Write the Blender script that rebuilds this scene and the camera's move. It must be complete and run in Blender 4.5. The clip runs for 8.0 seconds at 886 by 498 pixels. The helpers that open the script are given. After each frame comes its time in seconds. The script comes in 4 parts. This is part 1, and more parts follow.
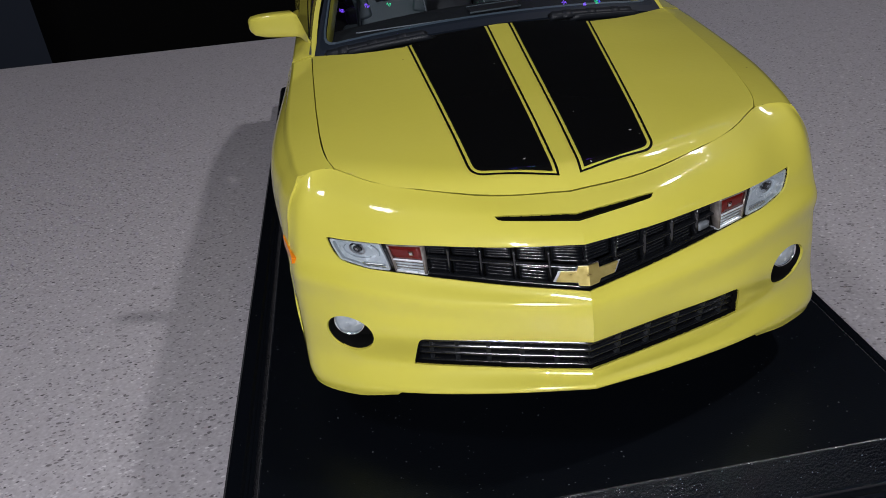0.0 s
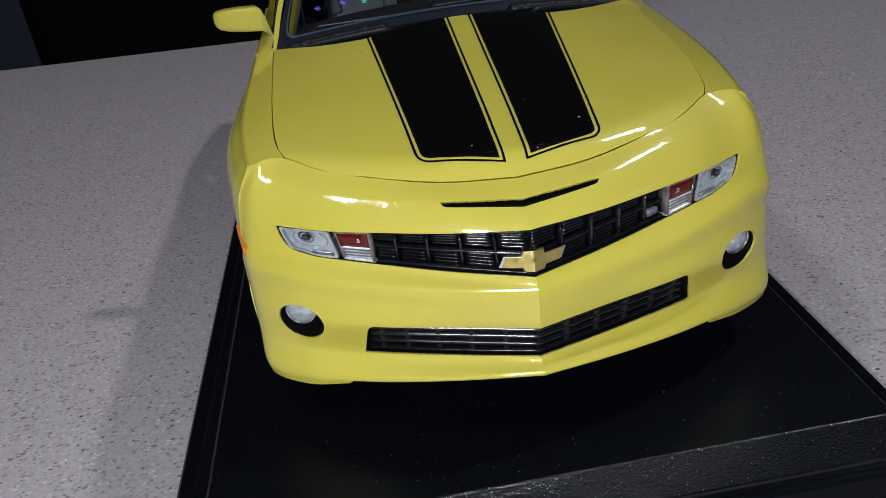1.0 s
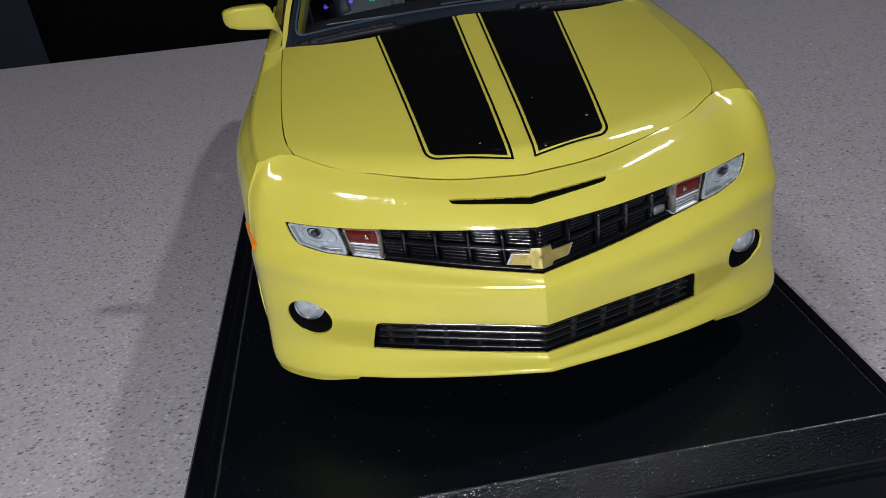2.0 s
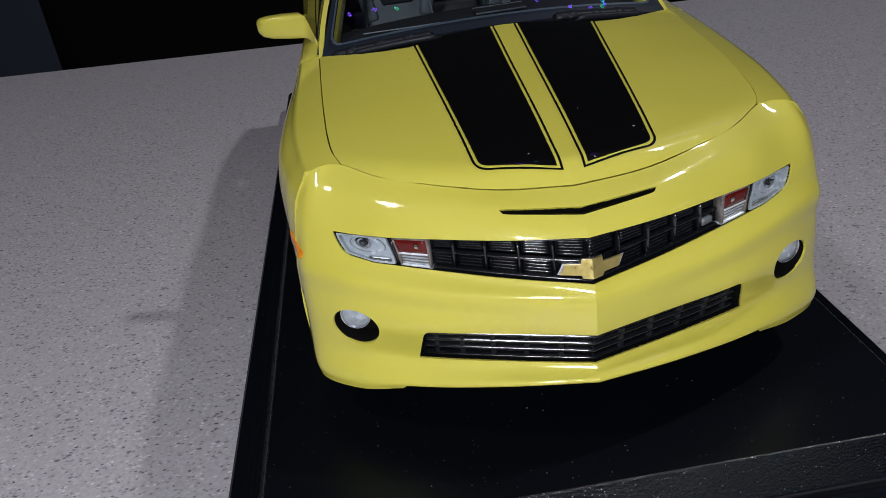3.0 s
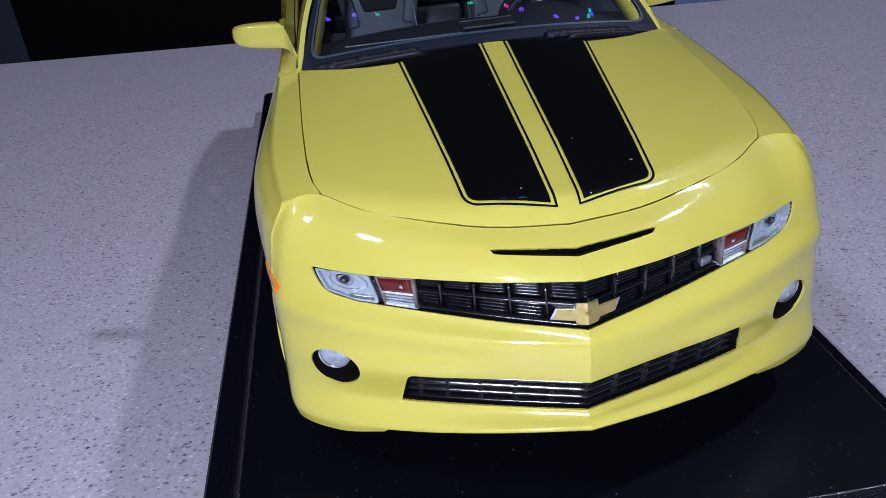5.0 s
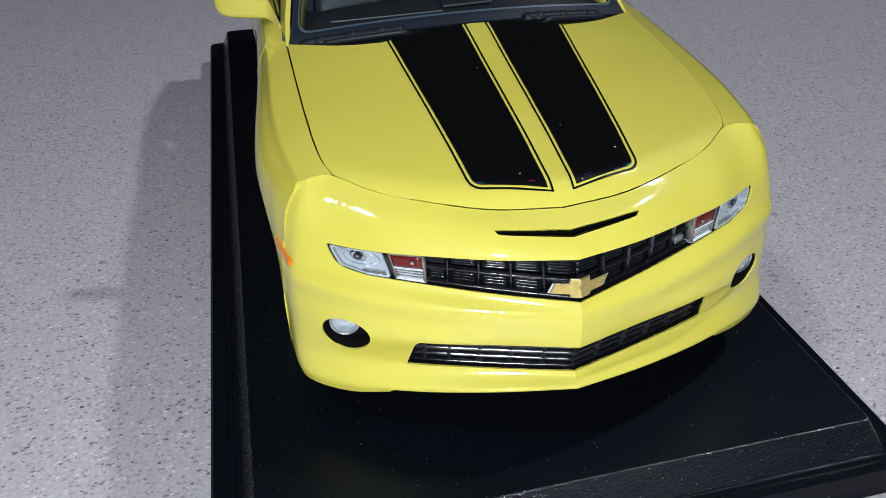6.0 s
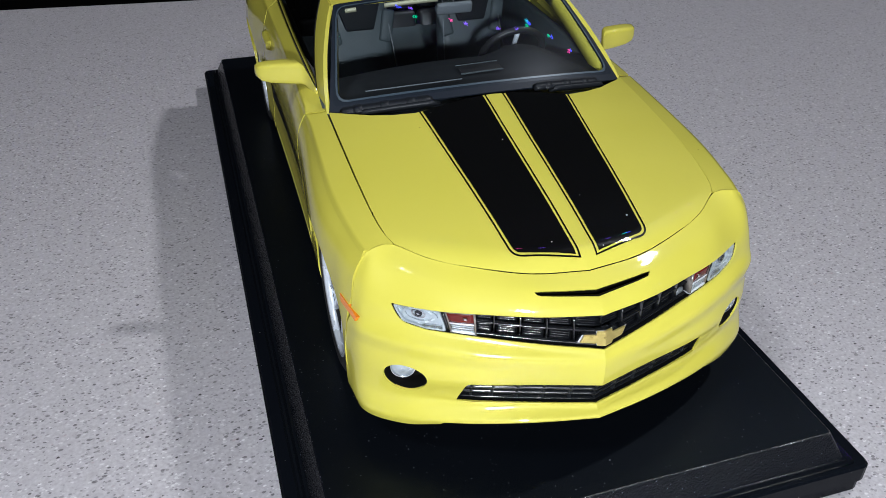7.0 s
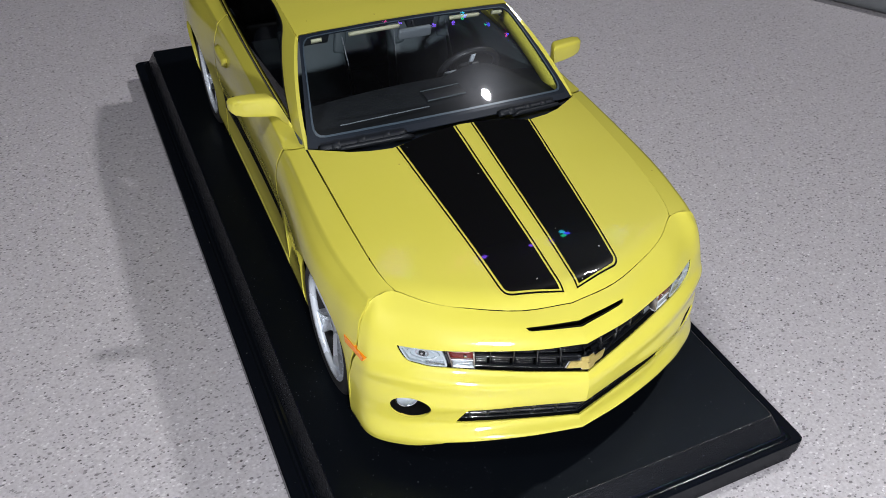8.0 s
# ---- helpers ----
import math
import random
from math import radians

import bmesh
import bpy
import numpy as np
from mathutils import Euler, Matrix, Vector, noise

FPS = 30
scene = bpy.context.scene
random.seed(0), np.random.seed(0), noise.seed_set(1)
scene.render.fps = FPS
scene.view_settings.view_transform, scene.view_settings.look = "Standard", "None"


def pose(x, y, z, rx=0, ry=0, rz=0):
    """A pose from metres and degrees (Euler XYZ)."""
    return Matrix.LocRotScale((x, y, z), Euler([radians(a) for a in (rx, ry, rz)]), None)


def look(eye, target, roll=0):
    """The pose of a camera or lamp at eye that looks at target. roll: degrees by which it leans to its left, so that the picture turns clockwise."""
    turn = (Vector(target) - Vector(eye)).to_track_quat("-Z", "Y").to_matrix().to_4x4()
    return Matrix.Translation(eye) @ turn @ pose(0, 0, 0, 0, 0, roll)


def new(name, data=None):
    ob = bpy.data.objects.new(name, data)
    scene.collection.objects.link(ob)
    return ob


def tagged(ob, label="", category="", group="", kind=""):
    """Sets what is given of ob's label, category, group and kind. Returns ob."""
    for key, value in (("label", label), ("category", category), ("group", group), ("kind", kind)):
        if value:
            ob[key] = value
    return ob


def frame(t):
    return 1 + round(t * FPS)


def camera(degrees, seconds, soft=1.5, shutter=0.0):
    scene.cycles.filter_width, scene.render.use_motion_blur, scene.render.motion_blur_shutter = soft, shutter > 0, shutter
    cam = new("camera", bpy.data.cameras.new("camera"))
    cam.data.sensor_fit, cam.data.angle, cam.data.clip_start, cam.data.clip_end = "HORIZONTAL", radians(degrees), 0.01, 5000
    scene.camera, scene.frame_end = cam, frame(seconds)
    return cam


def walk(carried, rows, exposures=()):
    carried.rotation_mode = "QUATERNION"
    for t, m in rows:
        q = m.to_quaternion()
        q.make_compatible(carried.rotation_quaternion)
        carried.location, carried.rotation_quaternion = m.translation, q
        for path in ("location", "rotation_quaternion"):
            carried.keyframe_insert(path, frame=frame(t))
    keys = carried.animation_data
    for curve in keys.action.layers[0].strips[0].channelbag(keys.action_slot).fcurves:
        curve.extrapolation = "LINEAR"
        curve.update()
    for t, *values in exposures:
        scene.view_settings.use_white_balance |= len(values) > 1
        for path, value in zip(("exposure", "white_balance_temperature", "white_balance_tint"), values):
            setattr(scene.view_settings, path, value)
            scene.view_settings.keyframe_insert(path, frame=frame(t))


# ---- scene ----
cam = camera(56.60, 8.0, soft=0.9)
ROWS = [
    (0, -0.03062, -0.11553, 0.12258, 61.629, 6.162, -7.066),
    (0.5, -0.02593, -0.11670, 0.12135, 61.983, 6.325, -7.133),
    (1, -0.02210, -0.11808, 0.11902, 61.924, 6.489, -7.182),
    (2.5, -0.02444, -0.11910, 0.11928, 61.968, 6.328, -6.600),
    (3, -0.03078, -0.11812, 0.12073, 62.392, 6.286, -6.569),
    (3.5, -0.03146, -0.11929, 0.11980, 63.710, 6.205, -6.460),
    (4, -0.02764, -0.12128, 0.11979, 65.444, 5.902, -6.734),
    (4.5, -0.02578, -0.11599, 0.12200, 65.305, 5.559, -6.980),
    (5, -0.03133, -0.10704, 0.12406, 61.678, 4.675, -7.805),
    (6.5, -0.05865, -0.11729, 0.15064, 56.881, 0.186, -14.979),
    (7, -0.07191, -0.12116, 0.16675, 55.878, -0.150, -16.634),
    (7.5, -0.08277, -0.12002, 0.18087, 51.899, -0.569, -20.908),
    (8, -0.09072, -0.11076, 0.19797, 50.779, -1.534, -23.930),
]
EXPOSURES = [(0.0, -0.64, 6300, 14), (3.2, -0.64, 6200, 14), (4.0, -0.26, 5650, 20), (4.35, -0.25, 5350, 25), (4.8, -0.26, 5300, 26), (5.6, -0.18, 5850, 15), (6.4, 0.02, 6050, 8), (7.2, 0.04, 6100, 8), (8.0, 0.05, 6350, 10)]
walk(cam, [(t, pose(x, y, z, rx, ry, rz)) for t, x, y, z, rx, ry, rz in ROWS], EXPOSURES)

# ---- light ----
world = bpy.data.worlds.new("dim_room")
scene.world = world
world.use_nodes = True
world.node_tree.nodes["Background"].inputs[0].default_value = (0.55, 0.58, 0.75, 1)
world.node_tree.nodes["Background"].inputs[1].default_value = 0.05


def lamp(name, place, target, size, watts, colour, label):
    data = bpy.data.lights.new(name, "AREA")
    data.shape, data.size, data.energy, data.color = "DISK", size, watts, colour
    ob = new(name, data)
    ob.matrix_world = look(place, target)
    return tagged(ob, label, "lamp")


lamp("ceiling_spot", (0.95, 0.20, 1.5), (0, 0.08, 0.03), 0.08, 10.5, (1.0, 0.98, 0.97), "white spot lamp in the ceiling")
lamp("ceiling_spot", (-0.83, -0.24, 1.5), (0, 0.08, 0.03), 0.24, 8.0, (0.98, 0.98, 1.0), "white spot lamp in the ceiling")
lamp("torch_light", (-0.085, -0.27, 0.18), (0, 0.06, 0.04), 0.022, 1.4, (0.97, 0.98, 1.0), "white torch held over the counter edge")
# added fill lamps, out of view, to lift the bluish wall patches
for x, watts in ((-1.6, 2.0), (1.5, 32.0)):
    lamp("wall_fill", (x, 2.2, -0.1), (x * 1.05, 3.5, -0.5), 0.3, watts, (0.58, 0.76, 1.0), "added unseen cool lamp that brightens the room wall")

# ---- materials ----
MM = 0.001


def material(name, colour, rough=0.5, metal=0.0, coat=0.0, transmission=0.0, ior=1.5, specular=0.5):
    m = bpy.data.materials.new(name)
    m.use_nodes = True
    b = m.node_tree.nodes["Principled BSDF"]
    b.inputs["Base Color"].default_value = (*colour, 1)
    b.inputs["Roughness"].default_value = rough
    b.inputs["Metallic"].default_value = metal
    b.inputs["Coat Weight"].default_value = coat
    b.inputs["Coat Roughness"].default_value = 0.03
    b.inputs["Transmission Weight"].default_value = transmission
    b.inputs["IOR"].default_value = ior
    b.inputs["Specular IOR Level"].default_value = specular
    return m


def nodes_of(m):
    return m.node_tree.nodes, m.node_tree.links, m.node_tree.nodes["Principled BSDF"]


def add_noise(m, scale, low, high, rough=None, bump=0.0, bump_scale=None, detail=4.0, relief=0.0002):
    """Mix two colours by noise in object space, with optional roughness range and fine relief."""
    n, l, b = nodes_of(m)
    co = n.new("ShaderNodeTexCoord")
    no = n.new("ShaderNodeTexNoise")
    no.inputs["Scale"].default_value, no.inputs["Detail"].default_value = scale, detail
    l.new(co.outputs["Object"], no.inputs["Vector"])
    mix = n.new("ShaderNodeMix")
    mix.data_type = "RGBA"
    mix.inputs["A"].default_value, mix.inputs["B"].default_value = (*low, 1), (*high, 1)
    l.new(no.outputs["Fac"], mix.inputs["Factor"])
    l.new(mix.outputs["Result"], b.inputs["Base Color"])
    if rough:
        rg = n.new("ShaderNodeMapRange")
        rg.inputs["From Min"].default_value, rg.inputs["From Max"].default_value = 0.3, 0.7
        rg.inputs["To Min"].default_value, rg.inputs["To Max"].default_value = rough
        l.new(no.outputs["Fac"], rg.inputs["Value"])
        l.new(rg.outputs["Result"], b.inputs["Roughness"])
    if bump:
        fine = n.new("ShaderNodeTexNoise")
        fine.inputs["Scale"].default_value = bump_scale
        l.new(co.outputs["Object"], fine.inputs["Vector"])
        bp = n.new("ShaderNodeBump")
        bp.inputs["Strength"].default_value, bp.inputs["Distance"].default_value = bump, relief
        l.new(fine.outputs["Fac"], bp.inputs["Height"])
        l.new(bp.outputs["Normal"], b.inputs["Normal"])
    return m


def specks(m, scale, size, colour, amount, edge=40.0, stretch=1.0, fade=0.0):
    """Scatter small flecks of another colour over a material, in object space."""
    n, l, b = nodes_of(m)
    co = n.new("ShaderNodeTexCoord")
    warp = n.new("ShaderNodeTexNoise")
    warp.inputs["Scale"].default_value = scale * 1.3
    lie = n.new("ShaderNodeMapping")
    lie.inputs["Scale"].default_value = (1 / stretch, stretch, 1)
    lie.inputs["Rotation"].default_value = (0, 0, 0.0021 * scale)
    l.new(co.outputs["Object"], lie.inputs["Vector"])
    l.new(lie.outputs["Vector"], warp.inputs["Vector"])
    add = n.new("ShaderNodeVectorMath")
    add.operation = "MULTIPLY_ADD"
    add.inputs[1].default_value = (0.5 / scale,) * 3
    l.new(warp.outputs["Color"], add.inputs[0])
    l.new(lie.outputs["Vector"], add.inputs[2])
    vo = n.new("ShaderNodeTexVoronoi")
    vo.inputs["Scale"].default_value = scale
    l.new(add.outputs["Vector"], vo.inputs["Vector"])
    sep = n.new("ShaderNodeSeparateColor")
    l.new(vo.outputs["Color"], sep.inputs["Color"])
    big = n.new("ShaderNodeMath")
    big.operation = "MULTIPLY"
    big.inputs[1].default_value = size
    l.new(sep.outputs["Green"], big.inputs[0])
    near = n.new("ShaderNodeMath")
    near.operation = "SUBTRACT"
    near.use_clamp = True
    l.new(big.outputs["Value"], near.inputs[0])
    l.new(vo.outputs["Distance"], near.inputs[1])
    soft = n.new("ShaderNodeMath")
    soft.operation, soft.use_clamp = "MULTIPLY", True
    soft.inputs[1].default_value = edge
    l.new(near.outputs["Value"], soft.inputs[0])
    near = soft
    pick = n.new("ShaderNodeMath")
    pick.operation = "LESS_THAN"
    pick.inputs[1].default_value = amount
    l.new(sep.outputs["Red"], pick.inputs[0])
    both = n.new("ShaderNodeMath")
    both.operation = "MULTIPLY"
    l.new(near.outputs["Value"], both.inputs[0])
    l.new(pick.outputs["Value"], both.inputs[1])
    if fade:
        # each fleck has a strength of its own
        own = n.new("ShaderNodeMapRange")
        own.inputs["To Min"].default_value, own.inputs["To Max"].default_value = 1 - fade, 1
        l.new(sep.outputs["Blue"], own.inputs["Value"])
        weak = n.new("ShaderNodeMath")
        weak.operation = "MULTIPLY"
        l.new(both.outputs["Value"], weak.inputs[0])
        l.new(own.outputs["Result"], weak.inputs[1])
        both = weak
    mix = n.new("ShaderNodeMix")
    mix.data_type = "RGBA"
    if b.inputs["Base Color"].is_linked:
        l.new(b.inputs["Base Color"].links[0].from_socket, mix.inputs["A"])
    else:
        mix.inputs["A"].default_value = b.inputs["Base Color"].default_value
    mix.inputs["B"].default_value = (*colour, 1)
    l.new(both.outputs["Value"], mix.inputs["Factor"])
    l.new(mix.outputs["Result"], b.inputs["Base Color"])
    return m


YELLOW = material("yellow_paint", (0.72, 0.65, 0.045), 0.5, coat=1.0, specular=0.25)
add_noise(YELLOW, 60, (0.560, 0.506, 0.062), (0.598, 0.540, 0.078), rough=(0.45, 0.6))
specks(YELLOW, 330, 0.10, (0.25, 0.17, 0.02), 0.05)
# faint orange peel in the lacquer
n, l, b = nodes_of(YELLOW)
peel, rise, place = n.new("ShaderNodeTexNoise"), n.new("ShaderNodeBump"), n.new("ShaderNodeTexCoord")
peel.inputs["Scale"].default_value, peel.inputs["Detail"].default_value = 900, 3.0
rise.inputs["Strength"].default_value, rise.inputs["Distance"].default_value = 0.6, 0.00005
l.new(place.outputs["Object"], peel.inputs["Vector"])
l.new(peel.outputs["Fac"], rise.inputs["Height"])
l.new(rise.outputs["Normal"], b.inputs["Coat Normal"])
b.inputs["Coat Roughness"].default_value = 0.06
BLACK_GLOSS = material("black_gloss", (0.003, 0.003, 0.003), 0.3, coat=0.8, specular=0.05)
specks(BLACK_GLOSS, 280, 0.085, (0.6, 0.6, 0.58), 0.8, 40.0, 1.0, 0.7)
BLACK_PLASTIC = material("black_plastic", (0.012, 0.013, 0.015), 0.35, specular=0.8)
add_noise(BLACK_PLASTIC, 90, (0.004, 0.0045, 0.006), (0.008, 0.009, 0.011), rough=(0.14, 0.26))
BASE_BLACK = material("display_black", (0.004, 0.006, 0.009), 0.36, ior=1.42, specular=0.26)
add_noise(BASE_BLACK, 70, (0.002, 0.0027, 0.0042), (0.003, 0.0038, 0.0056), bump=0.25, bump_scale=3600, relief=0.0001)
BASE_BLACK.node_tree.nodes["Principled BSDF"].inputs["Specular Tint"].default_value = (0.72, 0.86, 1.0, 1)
# pale specks: dust, and lamp glints painted into the colour
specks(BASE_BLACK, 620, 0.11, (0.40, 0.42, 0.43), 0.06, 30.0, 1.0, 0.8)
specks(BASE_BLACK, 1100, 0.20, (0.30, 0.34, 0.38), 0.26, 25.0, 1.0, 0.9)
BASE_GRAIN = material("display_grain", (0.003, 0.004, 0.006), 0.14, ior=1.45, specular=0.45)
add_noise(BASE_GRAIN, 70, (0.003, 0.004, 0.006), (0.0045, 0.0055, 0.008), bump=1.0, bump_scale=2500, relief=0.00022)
# sparkle of the grained slope painted as pale specks
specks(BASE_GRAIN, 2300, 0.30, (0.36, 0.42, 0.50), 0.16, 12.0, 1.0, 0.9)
BASE_CREASE = material("glint_edge", (0.004, 0.005, 0.007), 0.22, specular=0.7)
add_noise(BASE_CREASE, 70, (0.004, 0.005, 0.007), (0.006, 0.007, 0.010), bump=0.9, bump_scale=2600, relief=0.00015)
# line of glitter along the edge, put into the colour as specks
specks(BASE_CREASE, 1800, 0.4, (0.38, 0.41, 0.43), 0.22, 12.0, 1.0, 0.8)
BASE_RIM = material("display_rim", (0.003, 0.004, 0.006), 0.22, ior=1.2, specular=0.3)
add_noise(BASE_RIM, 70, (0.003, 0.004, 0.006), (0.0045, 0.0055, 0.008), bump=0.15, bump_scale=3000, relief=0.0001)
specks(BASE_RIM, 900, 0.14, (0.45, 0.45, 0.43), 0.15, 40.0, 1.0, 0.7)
BASE_GROOVE = material("display_groove", (0.004, 0.005, 0.007), 0.16, specular=0.4)
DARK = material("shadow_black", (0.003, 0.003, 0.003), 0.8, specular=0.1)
CHROME = material("chrome", (0.75, 0.76, 0.78), 0.12, 1.0)
SILVER = material("silver_rim", (0.62, 0.66, 0.72), 0.28, 0.35)
add_noise(SILVER, 150, (0.66, 0.71, 0.78), (0.80, 0.84, 0.90), rough=(0.2, 0.35))
GOLD = material("gold_badge", (0.62, 0.50, 0.16), 0.3, 0.8)
add_noise(GOLD, 900, (0.50, 0.38, 0.09), (0.74, 0.62, 0.24), rough=(0.25, 0.45))


def sheet_glass(name, tint, dust=0.0):
    """A thin pane: clear straight through, with mirror gloss by the angle of view and a film of dust."""
    m = bpy.data.materials.new(name)
    m.use_nodes = True
    n, l = m.node_tree.nodes, m.node_tree.links
    n.remove(n["Principled BSDF"])
    clear, gloss, fres, mix = n.new("ShaderNodeBsdfTransparent"), n.new("ShaderNodeBsdfGlossy"), n.new("ShaderNodeFresnel"), n.new("ShaderNodeMixShader")
    clear.inputs["Color"].default_value = (*tint, 1)
    gloss.inputs["Roughness"].default_value = 0.025
    fres.inputs["IOR"].default_value = 1.5
    l.new(fres.outputs[0], mix.inputs[0])
    l.new(clear.outputs[0], mix.inputs[1])
    l.new(gloss.outputs[0], mix.inputs[2])
    film, top = n.new("ShaderNodeBsdfGlossy"), n.new("ShaderNodeMixShader")
    film.inputs["Roughness"].default_value = 0.3
    film.inputs["Color"].default_value = (0.8, 0.82, 0.9, 1)
    top.inputs[0].default_value = dust
    l.new(mix.outputs[0], top.inputs[1])
    l.new(film.outputs[0], top.inputs[2])
    l.new(top.outputs[0], n["Material Output"].inputs["Surface"])
    return m


GLASS = sheet_glass("clear_glass", (0.74, 0.80, 0.84), 0.009)
SMOKED = sheet_glass("smoked_glass", (0.22, 0.23, 0.24))
LENS = sheet_glass("lamp_lens", (0.96, 0.97, 0.98))
REFLECTOR = material("lamp_reflector", (0.66, 0.69, 0.73), 0.3, 0.25)
add_noise(REFLECTOR, 650, (0.24, 0.28, 0.31), (0.64, 0.70, 0.74), rough=(0.12, 0.32))
AMBER_RED = material("amber_red_plastic", (0.10, 0.005, 0.003), 0.2, coat=0.15)
CLEAR_EDGE = material("clear_block_plastic", (0.30, 0.27, 0.25), 0.15, 0.2)
add_noise(CLEAR_EDGE, 700, (0.03, 0.022, 0.02), (0.34, 0.31, 0.29), rough=(0.1, 0.25))
ORANGE = material("orange_plastic", (0.85, 0.24, 0.008), 0.2, coat=0.5)
RUBBER = material("tyre_rubber", (0.010, 0.010, 0.011), 0.65)
TRIM = material("interior_grey", (0.045, 0.05, 0.058), 0.7, specular=0.2)
add_noise(TRIM, 200, (0.008, 0.009, 0.011), (0.014, 0.016, 0.018), rough=(0.6, 0.8), bump=0.3, bump_scale=1500)
TRIM_DARK = material("interior_black", (0.012, 0.012, 0.014), 0.45)
SEAT_GREY = material("seat_grey", (0.10, 0.11, 0.125), 0.6)
add_noise(SEAT_GREY, 250, (0.040, 0.052, 0.058), (0.078, 0.098, 0.106), rough=(0.5, 0.7), bump=0.3, bump_scale=1500)
SEAT_LIGHT = material("seat_piping", (0.15, 0.165, 0.18), 0.4)
CREAM = material("pale_visor_edge", (0.52, 0.50, 0.34), 0.5)
FRIT = material("windscreen_border", (0.010, 0.014, 0.022), 0.5, specular=0.2)
GLASS_EDGE = material("glass_edge", (0.06, 0.08, 0.10), 0.35)
WIPER = material("wiper_black", (0.012, 0.014, 0.018), 0.5, specular=0.3)
COUNTER = material("speckled_counter", (0.5, 0.48, 0.5), 0.38)
add_noise(COUNTER, 900, (0.30, 0.28, 0.298), (0.655, 0.625, 0.65), rough=(0.34, 0.46), bump=0.25, bump_scale=1100, detail=4.0)
specks(COUNTER, 420, 0.75, (0.40, 0.37, 0.39), 0.40, 2.2, 1.1, 0.8)
specks(COUNTER, 1150, 0.75, (0.74, 0.72, 0.73), 0.30, 4.0, 1.2, 0.7)
specks(COUNTER, 1250, 0.75, (0.13, 0.115, 0.125), 0.34, 4.5, 1.15, 0.7)
specks(COUNTER, 950, 0.62, (0.04, 0.032, 0.034), 0.20, 7.0, 1.25, 0.6)
specks(COUNTER, 620, 0.42, (0.42, 0.31, 0.31), 0.10, 4.0, 1.1, 0.7)
FLOOR_BLUE = material("room_floor", (0.10, 0.12, 0.17), 0.5)
add_noise(FLOOR_BLUE, 3, (0.16, 0.19, 0.25), (0.22, 0.25, 0.32), rough=(0.4, 0.6))
SILVER_GREY = material("grey_plastic", (0.16, 0.17, 0.18), 0.45)
add_noise(SILVER_GREY, 80, (0.14, 0.15, 0.16), (0.19, 0.20, 0.21), rough=(0.4, 0.55))
WALL = material("room_wall", (0.05, 0.05, 0.06), 0.8)
add_noise(WALL, 2, (0.045, 0.045, 0.055), (0.06, 0.06, 0.07), rough=(0.7, 0.9))


# ---- mesh helpers ----
def part(name, bm, mat, parent=None, label="", smooth=True):
    me = bpy.data.meshes.new(name)
    bm.to_mesh(me)
    bm.free()
    if smooth:
        for p in me.polygons:
            p.use_smooth = True
    if smooth and "true_normal" in me.attributes:
        here, there = ([Vector(d.vector) for d in me.attributes[k].data] for k in ("true_normal", "true_normal_other"))
        out = []
        for p in me.polygons:
            whole = all(here[i].length > 0.5 for i in p.vertices)
            out += [((here if p.center.x >= 0 else there)[i] if whole else p.normal) for i in p.vertices]
        me.normals_split_custom_set(out)
    for k in ("true_normal", "true_normal_other"):
        if k in me.attributes:
            me.attributes.remove(me.attributes[k])
    me.materials.append(mat)
    ob = new(name, me)
    if parent:
        ob.parent = parent
    return tagged(ob, label)


def thing(name, label, category, group="", kind=""):
    return tagged(new(name), label, category, group, kind)


def mesh_from(verts, faces, scale=MM):
    bm = bmesh.new()
    vs = [bm.verts.new((x * scale, y * scale, z * scale)) for x, y, z in verts]
    for f in faces:
        try:
            bm.faces.new([vs[i] for i in f])
        except ValueError:
            pass
    return bm


def spline(values, s):
    """Smooth curve through evenly spaced values (numbers or points) at position s."""
    n = len(values) - 1
    i = min(max(int(math.floor(s)), 0), n - 1)
    f = s - i
    g = [(-f + 2 * f * f - f ** 3) / 2, (2 - 5 * f * f + 3 * f ** 3) / 2, (f + 4 * f * f - 3 * f ** 3) / 2, (f ** 3 - f * f) / 2]

    def at(k):
        if k < 0:
            return tuple(2 * a - b for a, b in zip(values[0], values[1]))
        if k > n:
            return tuple(2 * a - b for a, b in zip(values[n], values[n - 1]))
        return values[k]
    p = [at(i - 1), at(i), at(i + 1), at(i + 2)]
    return tuple(sum(g[k] * p[k][j] for k in range(4)) for j in range(len(p[1])))


def along(xs, ys, x):
    """Smooth value at x through the knots (xs, ys)."""
    i = 0
    while i < len(xs) - 2 and x > xs[i + 1]:
        i += 1
    f = (x - xs[i]) / (xs[i + 1] - xs[i])
    return spline([(y,) for y in ys], i + f)[0]


def normal_of(f, u, v, eu, ev):
    a, b = Vector(f(u + eu, v)) - Vector(f(u - eu, v)), Vector(f(u, v + ev)) - Vector(f(u, v - ev))
    n = a.cross(b)
    return n.normalized() if n.length else Vector((0, 0, 1))


def offset(f, depth, eu=0.02, ev=0.02, flip=1):
    def g(u, v):
        p, n = Vector(f(u, v)), normal_of(f, u, v, eu, ev) * flip
        return tuple(p + n * depth)
    return g


def inside_all(loop, pts):
    """Even-odd test of many points at once."""
    x, y, hit = pts[:, 0], pts[:, 1], np.zeros(len(pts), bool)
    for (x0, y0), (x1, y1) in zip(loop, loop[1:] + loop[:1]):
        if y0 != y1:
            hit ^= ((y0 > y) != (y1 > y)) & (x < (x1 - x0) * (y - y0) / (y1 - y0) + x0)
    return hit


